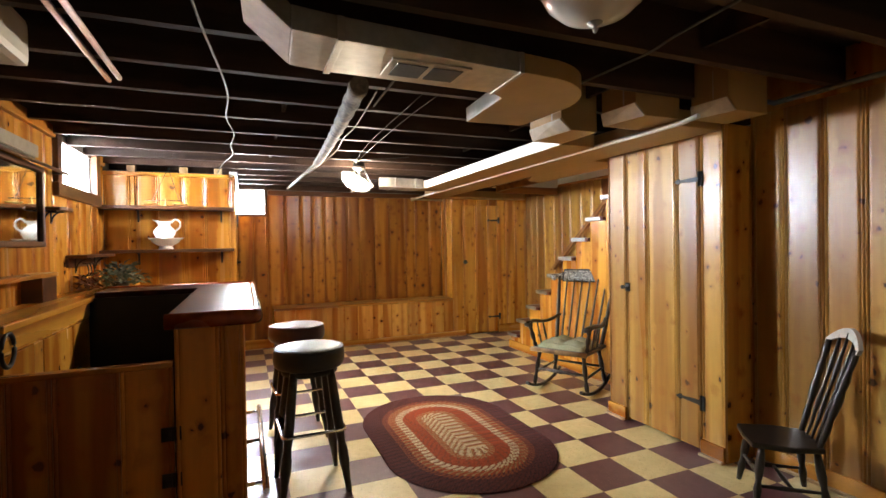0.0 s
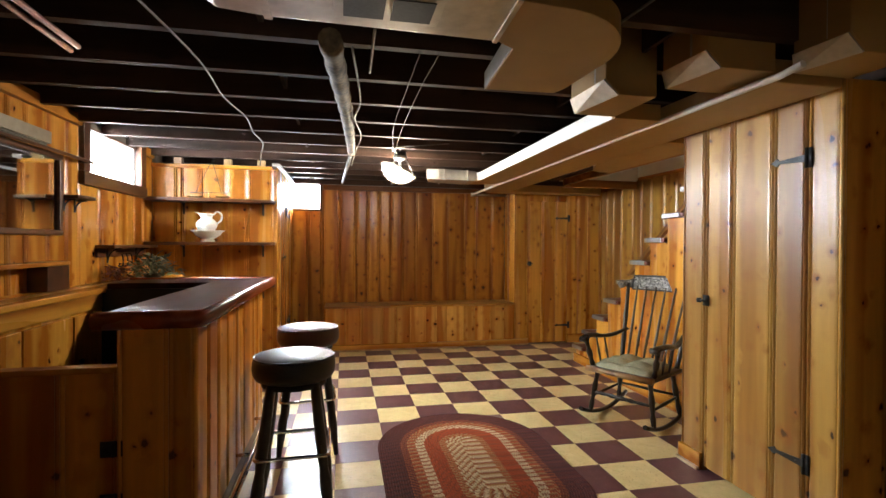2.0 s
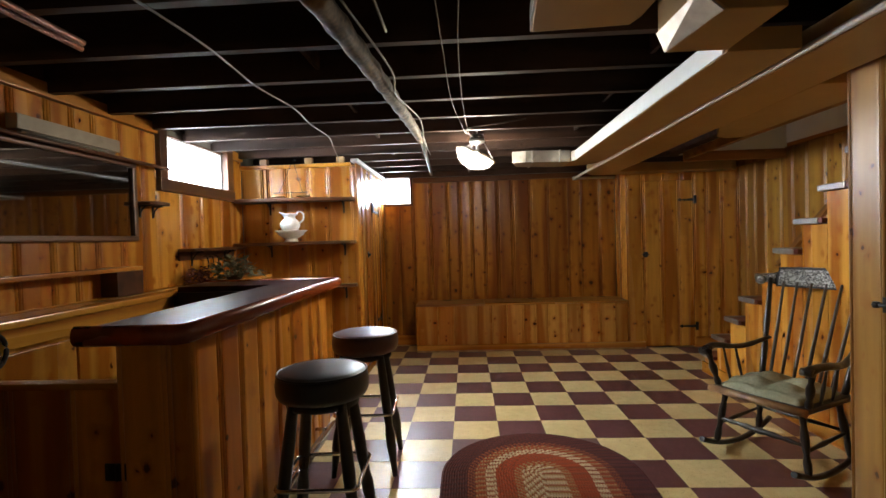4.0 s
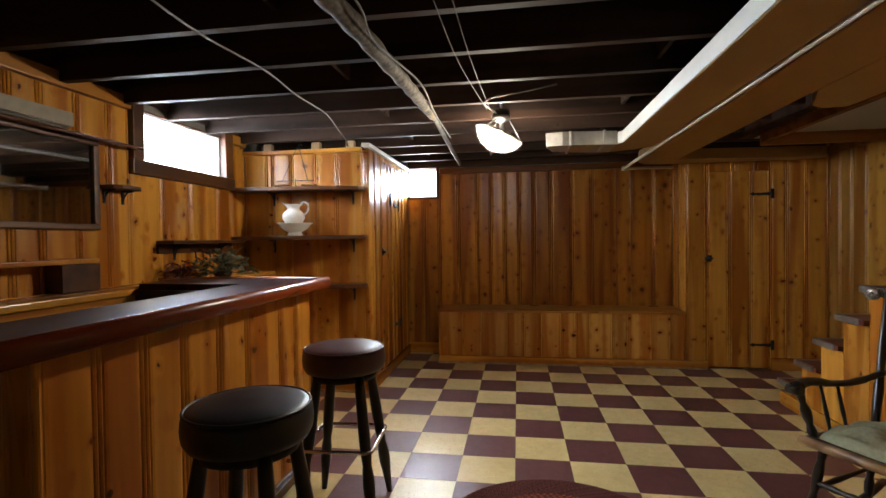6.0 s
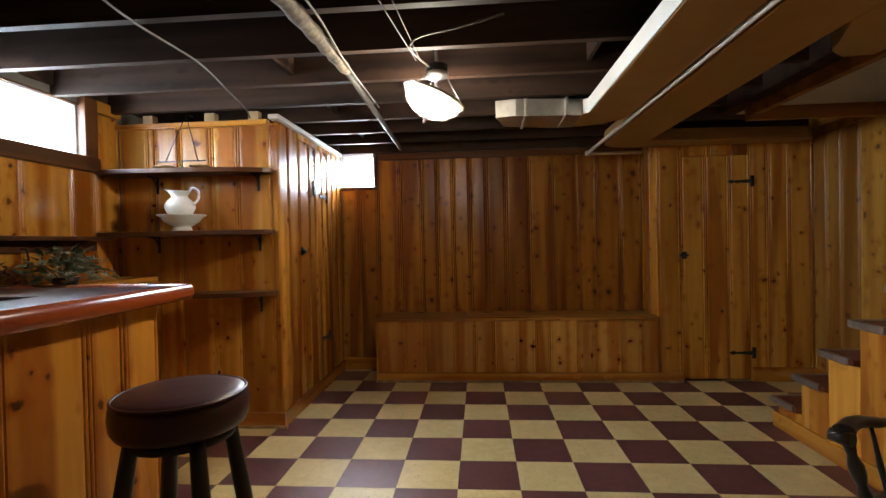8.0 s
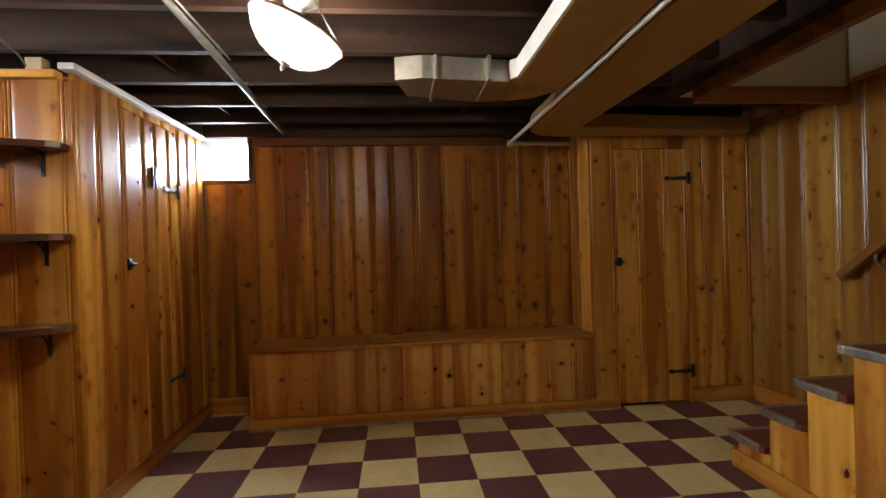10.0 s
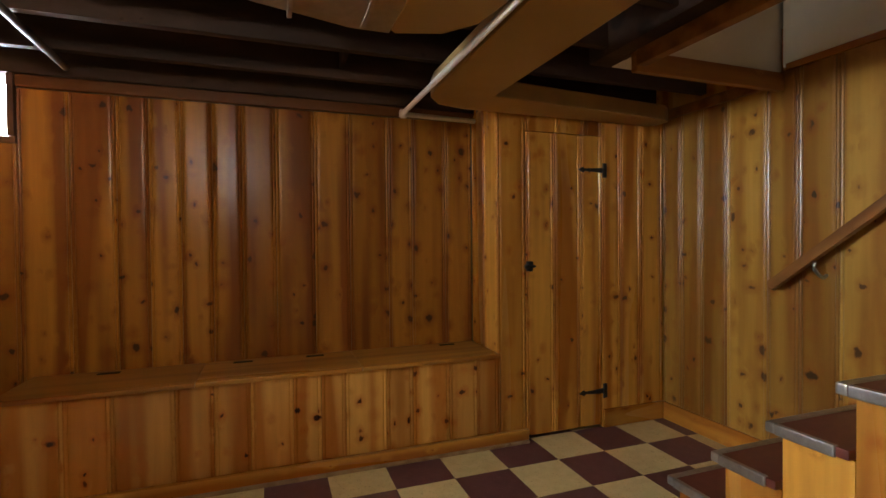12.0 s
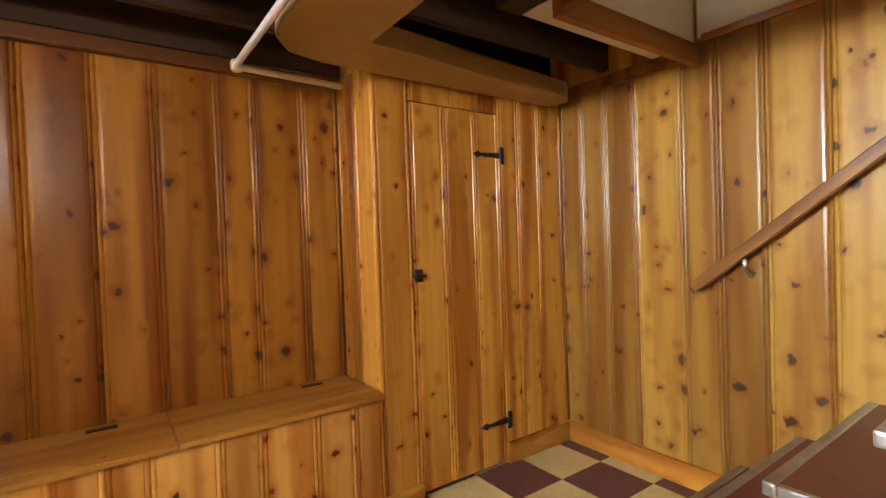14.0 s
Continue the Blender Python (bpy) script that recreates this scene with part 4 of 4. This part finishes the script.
def rocking_chair(at):
    c = thing("rocking_chair", "black stencilled wooden rocking chair with green cushion", "chair", at)
    for s in (-1, 1):
        part("rocker", pipe([(-0.33 + 0.66 * i / 14, s * 0.245, 0.016 + 0.30 * (i / 14 - 0.5) ** 2 + 0.002) for i in range(15)], 0.016, 8), black_lacquer, c)
        for x0, x1, z0 in ((-0.17, -0.20, 0.036), (0.17, 0.21, 0.036)):
            part("leg", turned((x1, s * 0.245, z0), (x0, s * 0.20, 0.375), [0.013, 0.018, 0.02, 0.013, 0.018, 0.021, 0.02, 0.014, 0.018, 0.016], 10), black_lacquer, c)
        part("side_stretcher", spindle((-0.19, s * 0.228, 0.17), (0.19, s * 0.228, 0.19), 0.009), black_lacquer, c)
        arm = pipe(bez([(0.30, s * 0.24, 0.635), (0.14, s * 0.262, 0.60), (0.02, s * 0.275, 0.60), (-0.12, s * 0.285, 0.622), (-0.22, s * 0.275, 0.618), (-0.262, s * 0.27, 0.60)], 5), [0.012] * 4 + [0.015] * 8 + [0.019] * 8 + [0.021] * 6, 10)
        for v in arm.verts:
            v.co.y += (v.co.y - s * 0.27) * 0.5
        part("arm", arm, black_lacquer, c)
        part("arm_scroll", pipe([(-0.25, s * 0.24, 0.605), (-0.25, s * 0.30, 0.605)], 0.021, 10), black_lacquer, c)
        part("arm_post", turned((-0.18, s * 0.235, 0.39), (-0.22, s * 0.275, 0.605), [0.014, 0.02, 0.013, 0.021, 0.022, 0.013, 0.018, 0.012], 10), black_lacquer, c)
        for x in (-0.07, 0.04):
            part("arm_spindle", spindle((x, s * 0.235, 0.39), (x - 0.01, s * 0.272, 0.607), 0.007), black_lacquer, c)
        part("back_post", turned((0.20, s * 0.215, 0.38), (0.415, s * 0.275, 1.01), [0.017, 0.018, 0.02, 0.015, 0.02, 0.016, 0.015, 0.012], 10), black_lacquer, c)
    part("front_stretcher", turned((-0.19, -0.228, 0.2), (-0.19, 0.228, 0.2), [0.009, 0.01, 0.014, 0.01, 0.017, 0.013, 0.02, 0.013, 0.017, 0.01, 0.014, 0.01, 0.009], 10), black_lacquer, c)
    part("rear_stretcher", spindle((0.19, -0.228, 0.2), (0.19, 0.228, 0.2), 0.009), black_lacquer, c)
    part("seat", bbox(-0.235, 0.235, -0.255, 0.255, 0.372, 0.402, 0.012), black_lacquer, c)
    part("seat_roll", pipe([(-0.235, -0.255, 0.385), (-0.235, 0.255, 0.385)], 0.021, 12), seat_wood, c, "worn pale front roll")
    for i in range(6):
        y = -0.17 + i * 0.068
        part("back_spindle", turned((0.19, y * 0.95, 0.40), (0.415, y * 1.15, 0.99), [0.009, 0.010, 0.011, 0.010, 0.009, 0.008, 0.007], 8), spindle_paint, c)
    def curved(steps, depth, back=0.0):
        """A bowed upright strip: steps of (u, foot, top)."""
        bm, prev = bmesh.new(), None
        for u, foot, top in steps:
            bow = 0.04 * (1 - u * u)
            rake = lambda z: 0.40 + 0.31 * (z - 0.965) + bow + back
            q = [bm.verts.new(v) for v in ((rake(foot), u * 0.33, foot), (rake(top), u * 0.33, top), (rake(top) + depth, u * 0.33, top), (rake(foot) + depth, u * 0.33, foot))]
            if prev:
                for j in range(4):
                    bm.faces.new((prev[j], prev[(j + 1) % 4], q[(j + 1) % 4], q[j]))
            else:
                bm.faces.new(q)
            prev = q
        bm.faces.new(prev[::-1])
        bmesh.ops.recalc_face_normals(bm, faces=bm.faces[:])
        return bm

    ear = lambda u: (0.968 + 0.02 * (abs(u) - 0.74) / 0.26, 1.051 - 0.035 * (abs(u) - 0.74) / 0.26)
    steps = [(u, *ear(u)) for u in (-1.0, -0.92, -0.84, -0.7401)] + [(u, 0.955, 1.077 + 0.006 * (1 - u * u)) for u in [-0.74 + 1.48 * i / 12 for i in range(13)]] + [(u, *ear(u)) for u in (0.7401, 0.84, 0.92, 1.0)]
    cr = part("crest_rail", curved(steps, 0.018), black_lacquer, c)
    part("stencil", curved([(u, 0.967, 1.067) for u in [-0.71 + 1.42 * i / 12 for i in range(13)]], 0.002, -0.0022), stencil_mat, cr, "silver stencilled leaf ornament")
    for s in (-1, 1):
        part("stencil", curved([(s * u, 0.98 + 0.02 * (u - 0.76), 1.039 - 0.08 * (u - 0.76)) for u in (0.76, 0.84, 0.94)], 0.002, -0.0022), stencil_mat, cr, "silver stencilled scroll")
        part("volute", lathe([(0.012, -0.004), (0.03, 0.0), (0.033, 0.01), (0.03, 0.022), (0.012, 0.026)], 18), stencil_mat, cr, "round scrolled crest end", pose(0.398, s * 0.335, 0.992, 0, 72, 0))
    cu, N = bmesh.new(), 26
    grid = {}
    for top in (0, 1):
        for i in range(N + 1):
            for j in range(N + 1):
                u, v = i / N * 2 - 1, j / N * 2 - 1
                edge = (1 - abs(u) ** 6) * (1 - abs(v) ** 6)
                puff = 0.55 + 0.45 * abs(math.sin(u * 4.2)) * abs(math.sin(v * 4.2))
                x, y = -0.01 + 0.205 * u * (1 - 0.06 * v * v), 0.222 * v * (1 - 0.06 * u * u)
                grid[top, i, j] = cu.verts.new((x, y, 0.405 + (0.074 * edge ** 0.5 * puff if top else 0.0)))
    for top in (0, 1):
        for i in range(N):
            for j in range(N):
                f = [grid[top, i, j], grid[top, i + 1, j], grid[top, i + 1, j + 1], grid[top, i, j + 1]]
                cu.faces.new(f if top else f[::-1]).smooth = True
    solid("seat_cushion", cu, cushion_cloth, "tufted green seat cushion on a rocking chair", "cushion", at)
    return c


ROCK = pose(2.80, 3.69, 0.004, 0, 0, 29) @ Matrix.Diagonal((1.0, 1.0, 0.97, 1))
rocking_chair(ROCK)


def side_chair(at):
    """A low chair: seat at 0.31, tall raked spindle back."""
    c = thing("side_chair", "low black spindle-back wooden chair with worn pale crest", "chair", at)
    part("seat", prism([(-0.155, -0.125), (-0.165, 0.0), (-0.155, 0.125), (0.0, 0.145), (0.125, 0.12), (0.13, 0.0), (0.125, -0.12), (0.0, -0.145)], 0.285, 0.312, None, 0.009), black_lacquer, c)
    for x, s in ((-0.11, -1), (-0.11, 1), (0.10, -1), (0.10, 1)):
        part("leg", turned((x * 1.32, s * 0.135, 0.0), (x, s * 0.095, 0.288), [0.011, 0.014, 0.018, 0.012, 0.018, 0.019, 0.016, 0.012], 10), black_lacquer, c)
    for s in (-1, 1):
        part("side_stretcher", spindle((-0.133, s * 0.122, 0.1), (0.122, s * 0.122, 0.1), 0.008), black_lacquer, c)
    part("stretcher", spindle((0, -0.122, 0.1), (0, 0.122, 0.1), 0.008), black_lacquer, c)
    part("front_stretcher", spindle((-0.128, -0.116, 0.15), (-0.128, 0.116, 0.15), 0.008), black_lacquer, c)
    for s in (-1, 1):
        part("back_post", turned((0.11, s * 0.10, 0.308), (0.235, s * 0.128, 0.79), [0.012, 0.013, 0.015, 0.012, 0.017, 0.019, 0.013, 0.018, 0.011, 0.015, 0.012], 10), black_lacquer, c)
    for i in range(3):
        y = -0.052 + 0.052 * i
        part("back_spindle", turned((0.115, y * 0.9, 0.308), (0.262, y * 1.25, 0.85), [0.006, 0.007, 0.011, 0.007, 0.012, 0.007, 0.006], 8), black_lacquer, c)
    crest, prev, n = bmesh.new(), None, 16
    for i in range(n + 1):
        u = i / n * 2 - 1
        y, bow, top, low = u * 0.148, 0.03 * (1 - u * u), 0.872 - 0.075 * u * u, 0.822 - 0.05 * u * u
        q = [crest.verts.new(v) for v in ((0.222 + bow, y, low), (0.232 + bow, y, top), (0.249 + bow, y, top), (0.24 + bow, y, low))]
        if prev:
            for j in range(4):
                crest.faces.new((prev[j], prev[(j + 1) % 4], q[(j + 1) % 4], q[j]))
        else:
            crest.faces.new(q)
        prev = q
    crest.faces.new(prev[::-1])
    bmesh.ops.recalc_face_normals(crest, faces=crest.faces[:])
    part("crest_rail", crest, worn_white, c, "worn pale crest rail")
    return c


side_chair(pose(2.645, 1.745, 0.004, 0, 0, -40) @ Matrix.Diagonal((1.1, 1.1, 1.0, 1)))

# pitcher and bowl
PIT = pose(-0.545, 5.245, 1.313, 0, 0, 0)
bowl = thing("wash_bowl", "white porcelain wash bowl on a shelf", "bowl", PIT @ Matrix.Diagonal((0.88, 0.88, 1.0, 1)))
part("bowl", lathe([(0.0, 0.008), (0.066, 0.0), (0.072, 0.004), (0.062, 0.018), (0.06, 0.028), (0.09, 0.042), (0.122, 0.062), (0.138, 0.086), (0.165, 0.10), (0.166, 0.104), (0.15, 0.102), (0.125, 0.085), (0.10, 0.055), (0.0, 0.04)], 36), porcelain, bowl)
pit = thing("pitcher", "white porcelain pitcher standing in a bowl", "pitcher", PIT @ pose(-0.01, 0, 0.056) @ Matrix.Diagonal((0.95, 0.95, 0.88, 1)))
pm = lathe([(0.0, 0.0), (0.052, 0.0), (0.056, 0.012), (0.06, 0.035), (0.082, 0.07), (0.096, 0.105), (0.093, 0.132), (0.074, 0.16), (0.054, 0.178), (0.05, 0.192), (0.058, 0.215), (0.07, 0.228), (0.064, 0.229), (0.046, 0.19), (0.0, 0.17)], 36)
for v in pm.verts:
    if v.co.z > 0.18 and v.co.x < 0:
        k = (v.co.z - 0.18) / 0.049
        w = max(0.0, -v.co.x / 0.066) ** 2
        v.co.x -= 0.035 * k * w
        v.co.z += 0.02 * k * w
part("jug", pm, porcelain, pit)
part("handle", pipe(bez([(0.06, 0, 0.215), (0.09, 0, 0.25), (0.132, 0, 0.225), (0.13, 0, 0.165), (0.09, 0, 0.125)], 6), [0.009] * 25, 10), porcelain, pit)

# wire balance
sc = thing("wire_balance", "thin brass balance scale hanging on a shelf", "scale", pose(-0.54, 5.25, 1.709))
part("beam", pipe([(-0.16, 0, 0.055), (0.16, 0, 0.055)], 0.004, 6), iron, sc)
for s in (-1, 1):
    part("chain", pipe([(s * 0.11, 0.0, 0.055), (0.02, 0.03, 0.36)], 0.0028, 5), iron, sc)
    part("pan", lathe([(0.0, 0.012), (0.05, 0.012), (0.062, 0.022), (0.06, 0.024), (0.0, 0.016)], 20, None, (s * 0.12, 0, 0.0)), brass, sc)
part("post", turned((0, 0, 0.0), (0, 0, 0.07), [0.03, 0.006, 0.005, 0.006], 10), brass, sc)
part("hanger", pipe([(0.02, 0.03, 0.355), (0.02, 0.06, 0.365), (0.02, 0.10, 0.365)], 0.006, 8), iron, sc)

# plant
def foliage(name, label, at, colours, n, spread, size, seed, upward):
    rng = random.Random(seed)
    p = thing(name, label, "plant", at)
    for mat_i, m in enumerate(colours):
        me = bmesh.new()
        for i in range(n):
            a, el = rng.uniform(0, 2 * math.pi), rng.uniform(*upward)
            d = Vector((math.cos(a) * math.cos(el) * spread[0], math.sin(a) * math.cos(el) * spread[1], math.sin(el) * spread[2])) * rng.uniform(0.45, 1.0)
            q = Euler((rng.uniform(-0.7, 0.7), rng.uniform(-0.9, 0.5), a)).to_matrix()
            L, W = size * rng.uniform(0.7, 1.3), size * rng.uniform(0.22, 0.36)
            prof = [(0, 0, 0), (L * 0.35, W, 0.004), (L * 0.5, 0, -0.004), (L * 0.35, -W, 0.004), (L, 0, -0.012)]
            v = [me.verts.new(d + q @ Vector(c)) for c in prof]
            for f in ((0, 1, 2), (0, 2, 3), (1, 4, 2), (2, 4, 3)):
                me.faces.new([v[j] for j in f])
            if i % 4 == 0:
                pipe([(0, 0, -0.005), tuple(d * 0.6), tuple(d)], 0.0022, 4, me)
        part("leaves", me, m, p, "" if mat_i == 0 else "dried reddish leaves")
    return p


fol = foliage("potted_plant", "dusty green artificial plant on the back bar", pose(-0.78, 4.61, 1.036), (leaf_green,), 170, (0.2, 0.2, 0.17), 0.06, 4, (0.05, 1.5))
part("pot", lathe([(0.0, -0.014), (0.05, -0.014), (0.07, 0.03), (0.066, 0.03), (0.0, 0.02)], 18), black_lacquer, fol)
foliage("dried_sprig", "dried red berry sprig on the back bar", pose(-0.94, 4.40, 1.025), (dry_red,), 90, (0.08, 0.2, 0.12), 0.045, 8, (0.1, 1.4))


# lamps
def bowl_lamp(label, at, lit, tilt=0.0):
    """Glass bowl hung from a canopy on three chains; the bowl may hang askew."""
    lean = pose(0, 0, 0.06, 0, tilt, 0) @ pose(0, 0, -0.06)

    def askew(bm):
        bm.transform(lean)
        return bm

    l = thing("ceiling_lamp", label, "lamp", at, "glass bowl lamps")
    part("glass_bowl", askew(lathe([(0.0, -0.095), (0.05, -0.088), (0.10, -0.066), (0.14, -0.03), (0.162, 0.012), (0.165, 0.02), (0.158, 0.02), (0.135, -0.022), (0.095, -0.058), (0.0, -0.085)], 40)), bowl_glass if lit else frosted, l).visible_shadow = False
    part("rim", askew(pipe([(0.165 * math.cos(2 * math.pi * i / 40), 0.165 * math.sin(2 * math.pi * i / 40), 0.022) for i in range(40)], 0.006, 8, None, True)), chrome, l)
    part("canopy", lathe([(0.06, 0.145), (0.06, 0.125), (0.03, 0.11), (0.012, 0.10), (0.012, 0.06), (0.02, 0.05), (0.0, 0.045)], 20), tin, l)
    part("junction_box", lathe([(0.055, 0.146), (0.055, 0.185)], 8), iron, l, "black octagonal junction box")
    part("stem", pipe([(0, 0, 0.186), (0, 0, CEIL - at.translation.z)], 0.008, 8), tin, l)
    for i in range(3):
        a = 2 * math.pi * i / 3
        part("chain", pipe([lean @ Vector((0.163 * math.cos(a), 0.163 * math.sin(a), 0.024)), (0.05 * math.cos(a), 0.05 * math.sin(a), 0.125)], 0.003, 6), tin, l)
    part("finial", askew(lathe([(0.0, -0.125), (0.006, -0.12), (0.009, -0.11), (0.005, -0.104), (0.02, -0.098), (0.022, -0.092), (0.0, -0.09)], 14)), tin, l)
    b = part("bulb", askew(lathe([(0.0, -0.052), (0.024, -0.047), (0.042, -0.024), (0.043, 0.0), (0.03, 0.022), (0.014, 0.036), (0.012, 0.045), (0.0, 0.046)], 18)), bulb_glow if lit else white_paint, l, "lit bulb" if lit else "")
    b.visible_shadow = False
    return l


frosted = mottled("milky_lamp_glass", (0.62, 0.6, 0.54), (0.72, 0.7, 0.64), 0.2, 20)
bowl_lamp("lit glass bowl ceiling lamp with brass rim", pose(1.165, 4.76, 1.935), True, 24.0)
bowl_lamp("unlit milky glass bowl ceiling lamp", pose(1.09, 1.28, 2.06), False)

# ---- boards and tiles ----
boards(wall_left, (XL, 5.36), (XL, 5.15), 0.0, 2.07, 1)
boards(wall_left, (XL, 5.15), (XL, 4.11), 0.0, 1.69, 2, None, [0.18, 0.316, 0.276])
boards(wall_left, (XL, 4.11), (XL, 1.5), 0.0, 2.07, 3)
boards(wall_left, (XL, 1.5), (XL, BACK), 0.0, 2.07, 4)
boards(wall_far, (2.85, YF), (0.41, YF), 0.0, 1.989, 11, pine_dark, [0.185, 0.224, 0.152, 0.241, 0.208, 0.218, 0.18, 0.155, 0.157, 0.15, 0.15, 0.204])
boards(wall_far, (0.41, YF), (0.05, YF), 0.0, 1.714, 12, pine_dark)
boards(wall_door, (XR, YD), (3.592, YD), 0.0, 2.03, 13, widths=[0.19, 0.16])
boards(wall_door, (3.589, YD), (3.037, YD), 1.874, 2.03, 14)
boards(wall_door, (3.034, YD), (2.85, YD), 0.0, 2.03, 15, widths=(0.184,))
boards(wall_door, (2.85, YD + 0.002), (2.85, YF - 0.002), 0.549, 2.03, 16, widths=(0.19,))
boards(wall_right, (XR, 1.95), (XR, YD), 0.0, 2.07, 17, pine_stair, [0.2, 0.235, 0.175, 0.2, 0.15, 0.235, 0.2, 0.175, 0.2, 0.235, 0.15, 0.2, 0.235, 0.2, 0.176, 0.2, 0.222, 0.184, 0.166, 0.239, 0.18, 0.263])
boards(closet_a, (0.05, 5.36), (XL, 5.36), 0.0, 2.0, 31, None, [0.04, 0.236, 0.178, 0.218, 0.18])
boards(closet_a, (0.05, YF), (0.05, 6.384), 0.0, 2.03, 32)
boards(closet_a, (0.05, 5.731), (0.05, 5.362), 0.0, 2.03, 33)
boards(closet_a, (0.05, 6.38), (0.05, 5.735), 1.99, 2.03, 34, widths=(0.2,))
boards(closet_a, (0.05, 6.38), (0.05, 5.735), 0.0, 0.096, 35, widths=(0.2,))
boards(closet_b, (2.709, 2.105), (2.709, 2.262), 0.0, 2.0, 41, pine_pale, widths=(0.157,))
boards(closet_b, (2.709, 2.887), (2.709, 3.07), 0.0, 2.0, 42, pine_pale, widths=(0.183,))
boards(closet_b, (2.955, 2.105), (2.711, 2.105), 0.0, 2.0, 43, widths=(0.244,))
boards(wall_near, (2.955, BACK), (2.955, 2.103), 0.0, 2.06, 44, pine_pale, [0.2, 0.18, 0.21] * 5 + [0.189, 0.181, 0.204])
boards(bar, (0.115, 4.05), (0.115, 2.5), 0.1, 1.008, 58, bar_pine, [0.18, 0.16, 0.29, 0.195, 0.2, 0.18, 0.17])
boards(bar, (0.113, 2.5), (-0.165, 2.5), 0.0, 1.008, 52, bar_pine, (0.09, 0.1))
boards(gate, (-0.177, 2.545), (-1.04, 2.545), 0.06, 0.80, 53, bar_pine)
boards(bench, (2.85, 6.40), (0.47, 6.40), 0.08, 0.523, 54, bench_pine, widths=[0.139, 0.171, 0.214, 0.15, 0.22, 0.126, 0.14, 0.204, 0.166, 0.167, 0.263, 0.18])
boards(bench, (0.47, YF - 0.004), (0.47, 6.40), 0.0, 0.523, 55)

TILE = 0.3048
floor = setting("floor", slabs((-1.25, 3.16, BACK - 0.2, YF + 0.22, -0.12, -0.0005), (3.16, XR + 0.2, 1.7, YF + 0.22, -0.12, -0.0005)), mastic, "checkerboard floor of plum and buff tiles", "floor")
tm = {}
for m in (tile_red, tile_yellow):
    tm[m.name] = mesh_of("tile", bbox(-TILE / 2 + 0.0005, TILE / 2 - 0.0005, -TILE / 2 + 0.0005, TILE / 2 - 0.0005, -0.0004, 0.004), m)
rest = {tile_red.name: bmesh.new(), tile_yellow.name: bmesh.new()}
rng = random.Random(77)
for i in range(-8, 11):
    for j in range(-21, 9):
        x, y = 1.24 + TILE * (i + 0.5), 4.59 + TILE * (j + 0.5)
        if x > XR + 0.14 or y > YF + 0.15 or x < XL - 0.2:
            continue
        if x > 3.2 and y < 1.8:
            continue
        m = tile_red if (i + j) % 2 == 0 else tile_yellow
        seen = y > 1.95 and x < 4.2 and not (x > 3.4 and y < 5.3) and x > -0.2
        if seen:
            ob = new("tile", tm[m.name])
            ob.parent = floor
            ob.matrix_basis = pose(x + rng.uniform(-0.0003, 0.0003), y, rng.uniform(-0.0003, 0.0), rng.uniform(-0.05, 0.05), rng.uniform(-0.05, 0.05), rng.choice((0, 90, 180, 270)))
        else:
            h = TILE / 2 - 0.0005
            box(rest[m.name], x - h, x + h, y - h, y + h, -0.0004, 0.004)
for m in (tile_red, tile_yellow):
    tagged(part("tile_field", rest[m.name], m, floor), kind="stuff")
